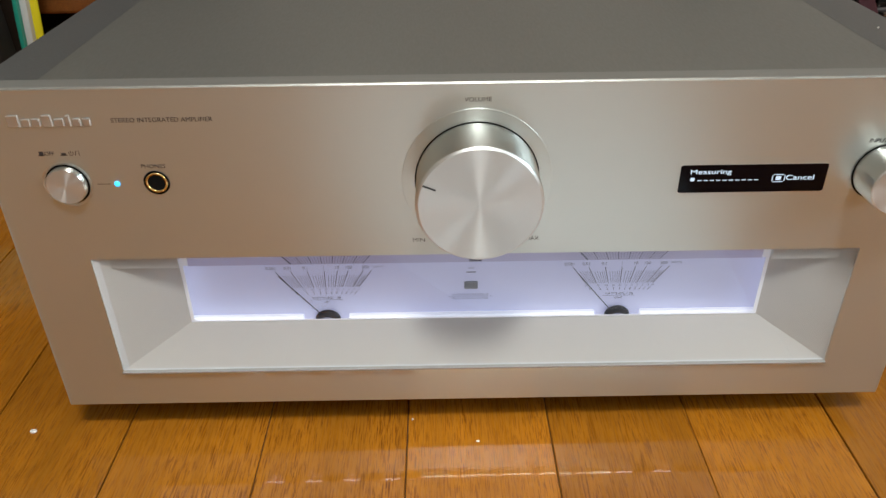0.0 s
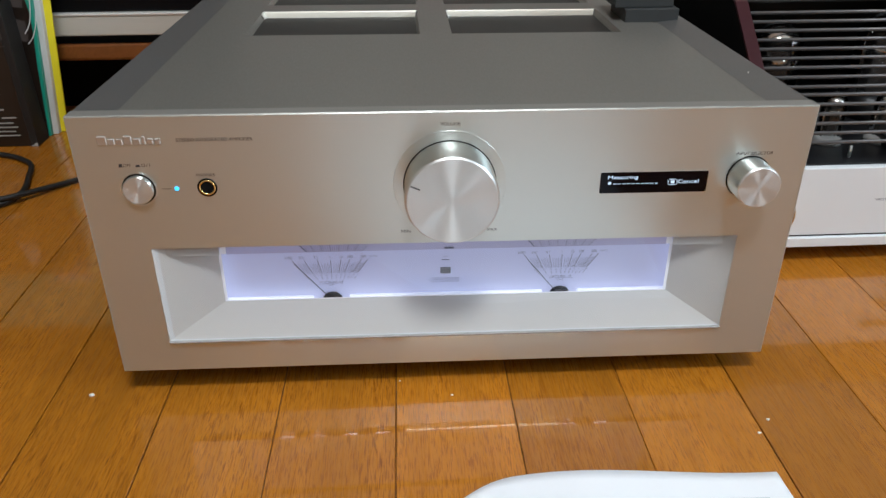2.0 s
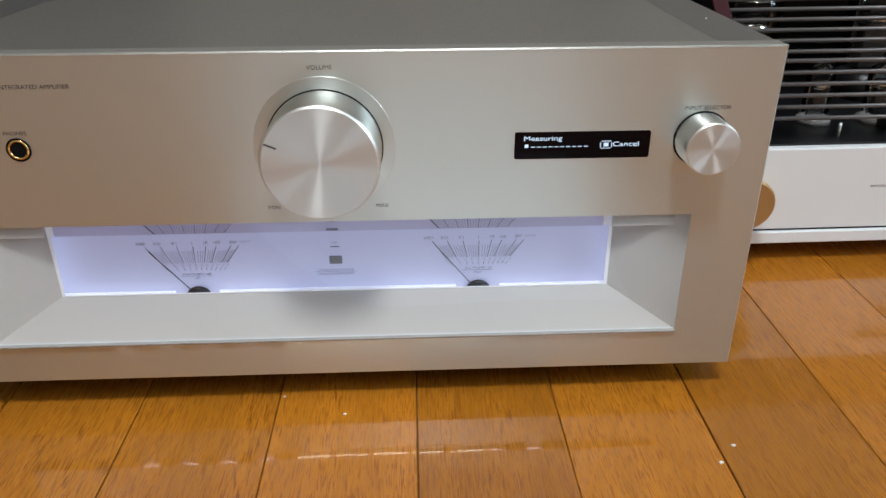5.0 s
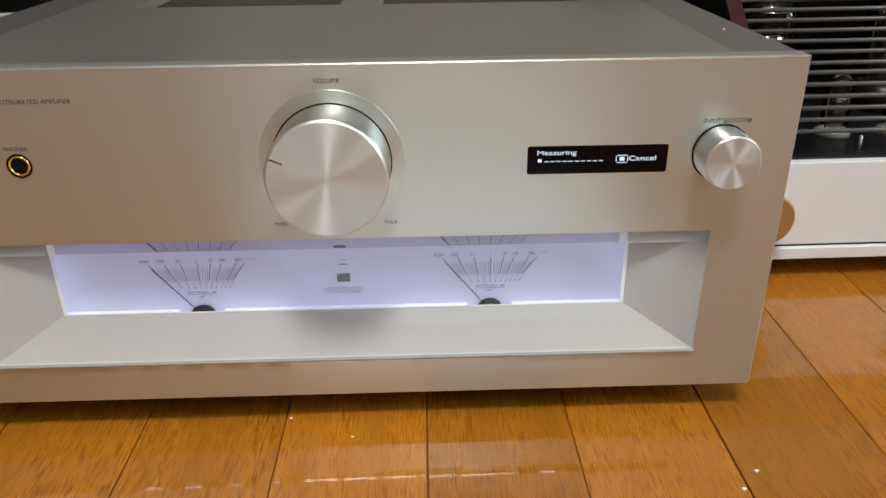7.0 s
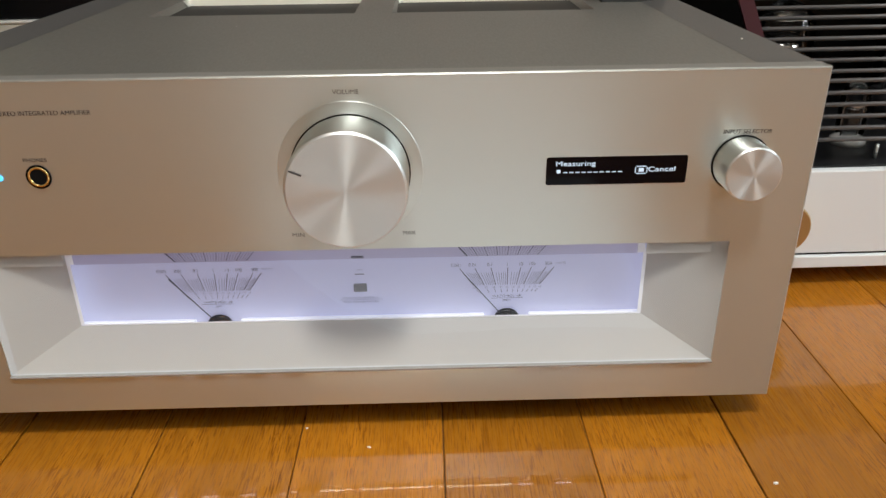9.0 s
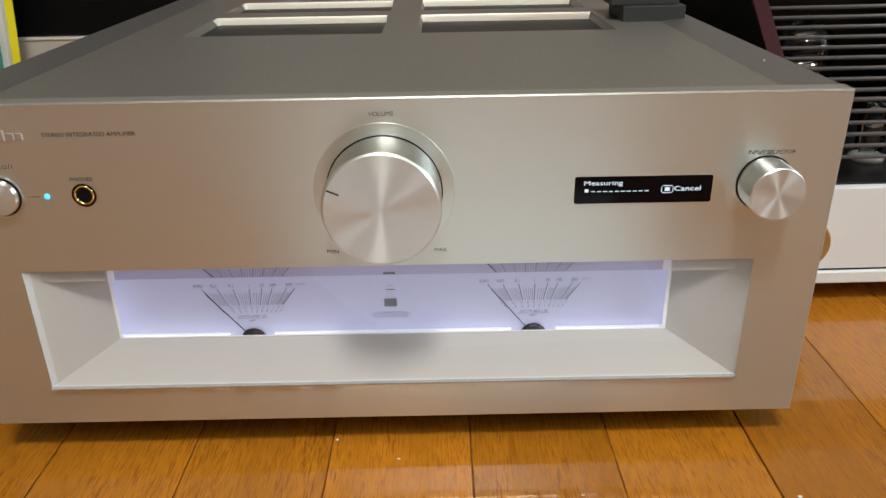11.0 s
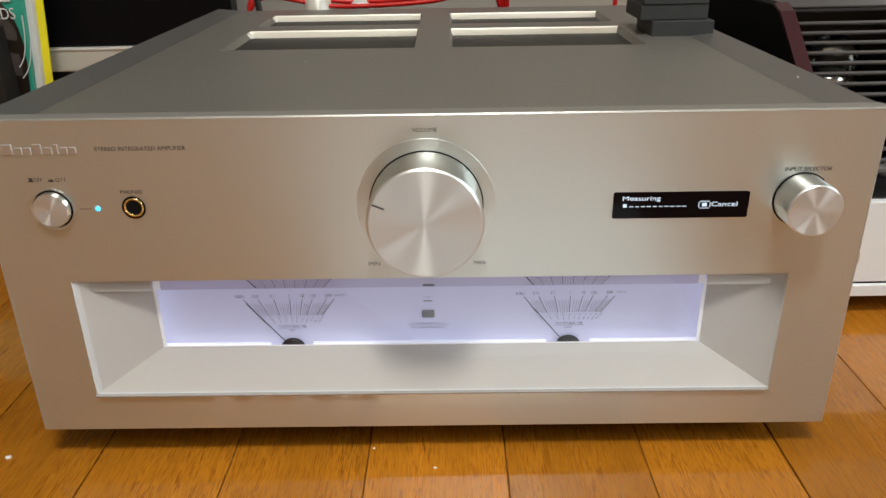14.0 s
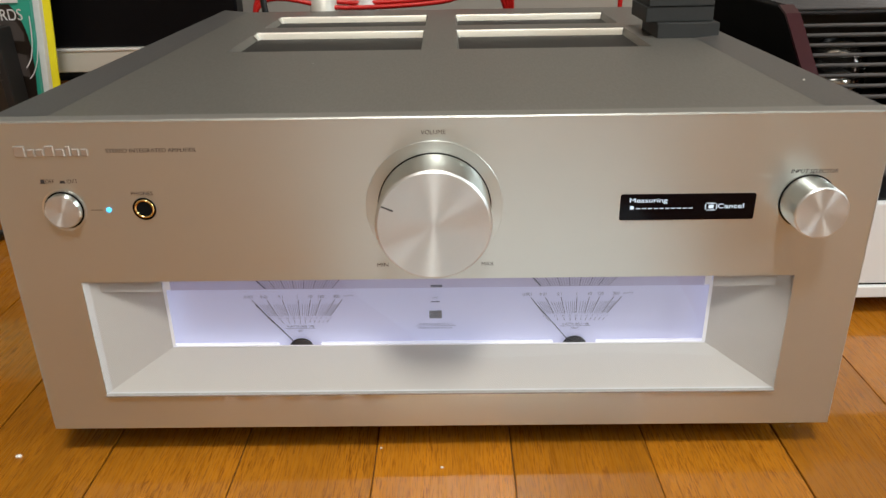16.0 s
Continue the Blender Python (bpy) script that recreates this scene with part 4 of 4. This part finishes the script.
lettering("cover_text", "RDS", -0.4715, 0.5188, 0.1860, 0.0125, M_PAGES, mag, width=0.0240)
part("cover_label", box(-0.510, -0.4610, 0.5180, 0.5189, 0.1985, 0.2080), M_PAGES, mag, "white label strip")

carton = thing("product_box", (-0.54, 0.50, 0), "worn dark brown printed cardboard box standing upright", "box")
part("carton_body", leaning(0.4860, 0.5150, -0.64, -0.4770, 0.176, 0.02), M_BOX, carton, "dark brown printed card")
part("carton_edge", leaning(0.4850, 0.5155, -0.4790, -0.4700, 0.175, 0.02), M_BOX_SIDE, carton, "scuffed black edge")
for k in range(4):
    zz = 0.014 + 0.0052 * k
    part("print_bar", box(-0.600, -0.489 - 0.004 * (k % 2), 0.4848, 0.4856, zz, zz + 0.0014), M_PRINT_LIGHT, carton)
for k in range(5):
    zz = 0.046 + 0.0060 * k
    part("print_bar", box(-0.600, -0.500 - 0.005 * (k % 3), 0.4848, 0.4856, zz, zz + 0.0018), M_PRINT_LIGHT, carton)
part("print_bar", box(-0.505, -0.488, 0.4848, 0.4856, 0.036, 0.0374), M_PRINT_LIGHT, carton)
for a, b, z, h in ((-0.540, -0.513, 0.092, 0.0022), (-0.530, -0.506, 0.132, 0.0020), (-0.530, -0.508, 0.137, 0.0016), (-0.526, -0.516, 0.1425, 0.0060), (-0.514, -0.5075, 0.1425, 0.0058), (-0.524, -0.512, 0.1515, 0.0052), (-0.524, -0.514, 0.1605, 0.0030)):
    part("print_bar", box(a, b, 0.4846, 0.4856, z, z + h), M_PAGES, carton)
part("picture_band", flat([(-0.60, 0.084), (-0.552, 0.080), (-0.520, 0.096), (-0.496, 0.112), (-0.510, 0.123), (-0.545, 0.126), (-0.60, 0.122)], 0.4853), M_PHOTO_TAN, carton, "brown product photograph")
part("picture_line", tube([(-0.540, 0.4848, 0.128), (-0.520, 0.4848, 0.122), (-0.500, 0.4848, 0.111), (-0.492, 0.4848, 0.106)], 0.0007, 6), M_PHOTO_GREY, carton)
part("scuffed_corner", flat([(-0.4800, 0.0006), (-0.4705, 0.0006), (-0.4712, 0.0060), (-0.4740, 0.0040)], 0.4845), M_PRINT_LIGHT, carton, "worn pale corner")
for k, (x, z, w, h) in enumerate(((-0.503, 0.151, 0.0040, 0.014), (-0.4985, 0.143, 0.0022, 0.018), (-0.487, 0.136, 0.0030, 0.020), (-0.4815, 0.128, 0.0026, 0.024), (-0.4930, 0.158, 0.0100, 0.0022), (-0.4860, 0.120, 0.0080, 0.0020))):
    part("photo_glint", flat([(x, z), (x + w, z + 0.001), (x + w - 0.001, z + h), (x + 0.0006, z + h)], 0.4845), M_PHOTO_GREY, carton)

# ---- television stand ----
stand = thing("television_stand", (-0.2, 0.68, 0), "low reddish-brown wooden television stand", "stand")
part("shelf_board", box(-1.20, 0.24, 0.5750, 0.95, 0.0800, 0.1020, 0.004, 2), M_SHELF, stand, "glossy reddish wood shelf")
# dark sheet on the shelf imitates the shaded gap below the television
part("shelf_shade", box(-1.19, 0.23, 0.5765, 0.928, 0.1021, 0.1030), M_DARK, stand, "dark sheet standing in for the shade under the television")
part("back_board", box(-1.20, 0.24, 0.93, 0.95, 0.004, 0.0800), M_DARK, stand)
for x in (-1.20, 0.22):
    part("side_board", box(x, x + 0.02, 0.60, 0.93, 0.0, 0.0800, 0.002, 1), M_SHELF, stand)
part("plinth", box(-1.17, 0.22, 0.645, 0.66, 0.0, 0.0800), M_DARK, stand, "dark plinth")
tv = thing("television", (-0.3, 0.56, 0.111), "black television with a silver lower frame on the wooden stand", "television")
part("lower_frame", box(-1.05, -0.2350, 0.5700, 0.6100, 0.1125, 0.1370, 0.0015, 2), M_SILVER, tv, "silver lower frame")
# the lip's pale colour stands for the highlight along the frame's top edge
part("frame_lip", box(-1.05, -0.2350, 0.5685, 0.6080, 0.1366, 0.1400, 0.0012, 2), M_RIM, tv, "top lip, painted paler for its highlight")
part("screen", box(-1.04, -0.2380, 0.5760, 0.6060, 0.1402, 0.70, 0.002, 1), M_TV, tv, "black switched-off screen")
part("stand_foot", box(-0.75, -0.50, 0.59, 0.66, 0.1030, 0.1130, 0.002, 1), M_BLACK, tv)

# ---- cables ----
cable = thing("black_cable", (-0.42, 0.35, 0), "black power cable looped on the floor", "cable")
part("cord", tube([(-0.62, 0.44, 0.004), (-0.52, 0.455, 0.004), (-0.458, 0.425, 0.004), (-0.437, 0.375, 0.004), (-0.428, 0.335, 0.004), (-0.440, 0.305, 0.004), (-0.50, 0.27, 0.004), (-0.62, 0.24, 0.004)], 0.0030), M_CABLE, cable, "", True)
part("cord", tube([(-0.62, 0.225, 0.004), (-0.50, 0.270, 0.0085), (-0.43, 0.315, 0.0085), (-0.385, 0.365, 0.004), (-0.30, 0.440, 0.004), (-0.20, 0.48, 0.004)], 0.0030), M_CABLE, cable, "", True)
rear_cord = thing("black_cable", (-0.178, 0.47, 0.094), "black cable rising behind the amplifier", "cable")
part("cord", tube([(-0.172, 0.470, 0.094), (-0.176, 0.468, 0.150), (-0.181, 0.468, 0.200), (-0.186, 0.475, 0.260)], 0.0034, 10), M_CABLE, rear_cord, "", True)
red = thing("red_cable", (0.02, 0.48, 0.15), "bundle of red speaker cables behind the amplifier", "cable")
for i in range(4):
    h = 0.197 + 0.004 * i
    part("cord", tube([(-0.20, 0.475 + 0.006 * i, 0.120), (-0.185, 0.478 + 0.006 * i, h), (-0.10 + 0.01 * i, 0.480 + 0.006 * i, h - 0.007), (0.0, 0.478 + 0.007 * i, h - 0.003), (0.055 + 0.004 * i, 0.482, h + 0.010), (0.075, 0.50, 0.16)], 0.0024, 8), M_RED, red, "", True)
part("cord", tube([(0.185, 0.49, 0.10), (0.188, 0.488, 0.19), (0.192, 0.49, 0.25)], 0.0024, 8), M_RED, red, "", True)
plug = thing("cable_plug", (-0.125, 0.48, 0.1), "silver barrel plug behind the amplifier", "plug")
part("plug_body", lathe([(0, 0), (0.017, 0), (0.017, 0.085), (0.014, 0.09), (0.014, 0.12), (0, 0.12)], (-0.122, 0.485, 0.095), "z", 24), M_SILVER, plug, "", True)
bottle = thing("small_bottle", (-0.075, 0.49, 0.1), "small translucent white bottle behind the amplifier", "bottle")
part("bottle_body", lathe([(0, 0), (0.013, 0), (0.013, 0.09), (0.006, 0.105), (0.006, 0.115), (0, 0.115)], (-0.078, 0.492, 0.100), "z", 24), M_PAGES, bottle, "", True)
tray = thing("equipment_shelf", (0.0, 0.50, 0.0), "black equipment rack behind the amplifier", "rack")
part("rack_body", box(-0.19, 0.24, 0.462, 0.516, 0.0, 0.0945, 0.002, 1), M_BLACK, tray)

# ---- crumbs on the floor ----
for x, y, s in ((-0.241, 0.0, 0.0017), (-0.0335, 0.0035, 0.0007), (0.0015, -0.0140, 0.0009), (0.2025, -0.0500, 0.0011), (0.1915, -0.0620, 0.0012)):
    bm = bmesh.new()
    bmesh.ops.create_icosphere(bm, subdivisions=1, radius=s)
    for v in bm.verts:
        v.co = (x + v.co.x * random.uniform(0.8, 1.5), y + v.co.y * random.uniform(0.6, 1.1), max(0.0, 0.0006 + v.co.z * 0.6))
    tagged(link("crumb", bm, M_DUST), "tiny pale crumb on the wooden floor", "crumb", "crumbs")

for x, y, z in ((-0.080, 0.156, 0.1907), (0.2035, 0.072, 0.1920)):
    bm = bmesh.new()
    bmesh.ops.create_icosphere(bm, subdivisions=1, radius=0.0006)
    bmesh.ops.translate(bm, verts=bm.verts, vec=(x, y, z))
    tagged(link("dust_speck", bm, M_DUST), "tiny pale dust speck on the amplifier top", "dust", "dust specks")

# ---- floor planks ----
PITCH, GAP = 0.0769, 0.0006
shared = {}


def plank(length):
    key = round(length, 3)
    if key not in shared:
        bm = box(0, PITCH - GAP, 0, length - GAP, -0.0018, 0.0, 0.0004, 1)
        me = bpy.data.meshes.new("plank")
        bm.to_mesh(me)
        bm.free()
        me.materials.append(M_FLOOR)
        shared[key] = me
    return shared[key]


k0 = math.floor((ROOM[0] - 0.041) / PITCH)
k1 = math.ceil((ROOM[1] - 0.041) / PITCH)
for k in range(k0, k1):
    cuts = [ROOM[2], -1.40 if (k // 4) % 2 else -1.15, 0.66 if (k // 4) % 2 else 0.80, ROOM[3]]
    for a, b in zip(cuts, cuts[1:]):
        p = new("plank", plank(b - a))
        p.parent, p.location = floor, (0.0411 + PITCH * k, a, 0)
        p.rotation_euler = (random.uniform(-0.0016, 0.0016) * 0.2, random.uniform(-0.0022, 0.0022), 0)
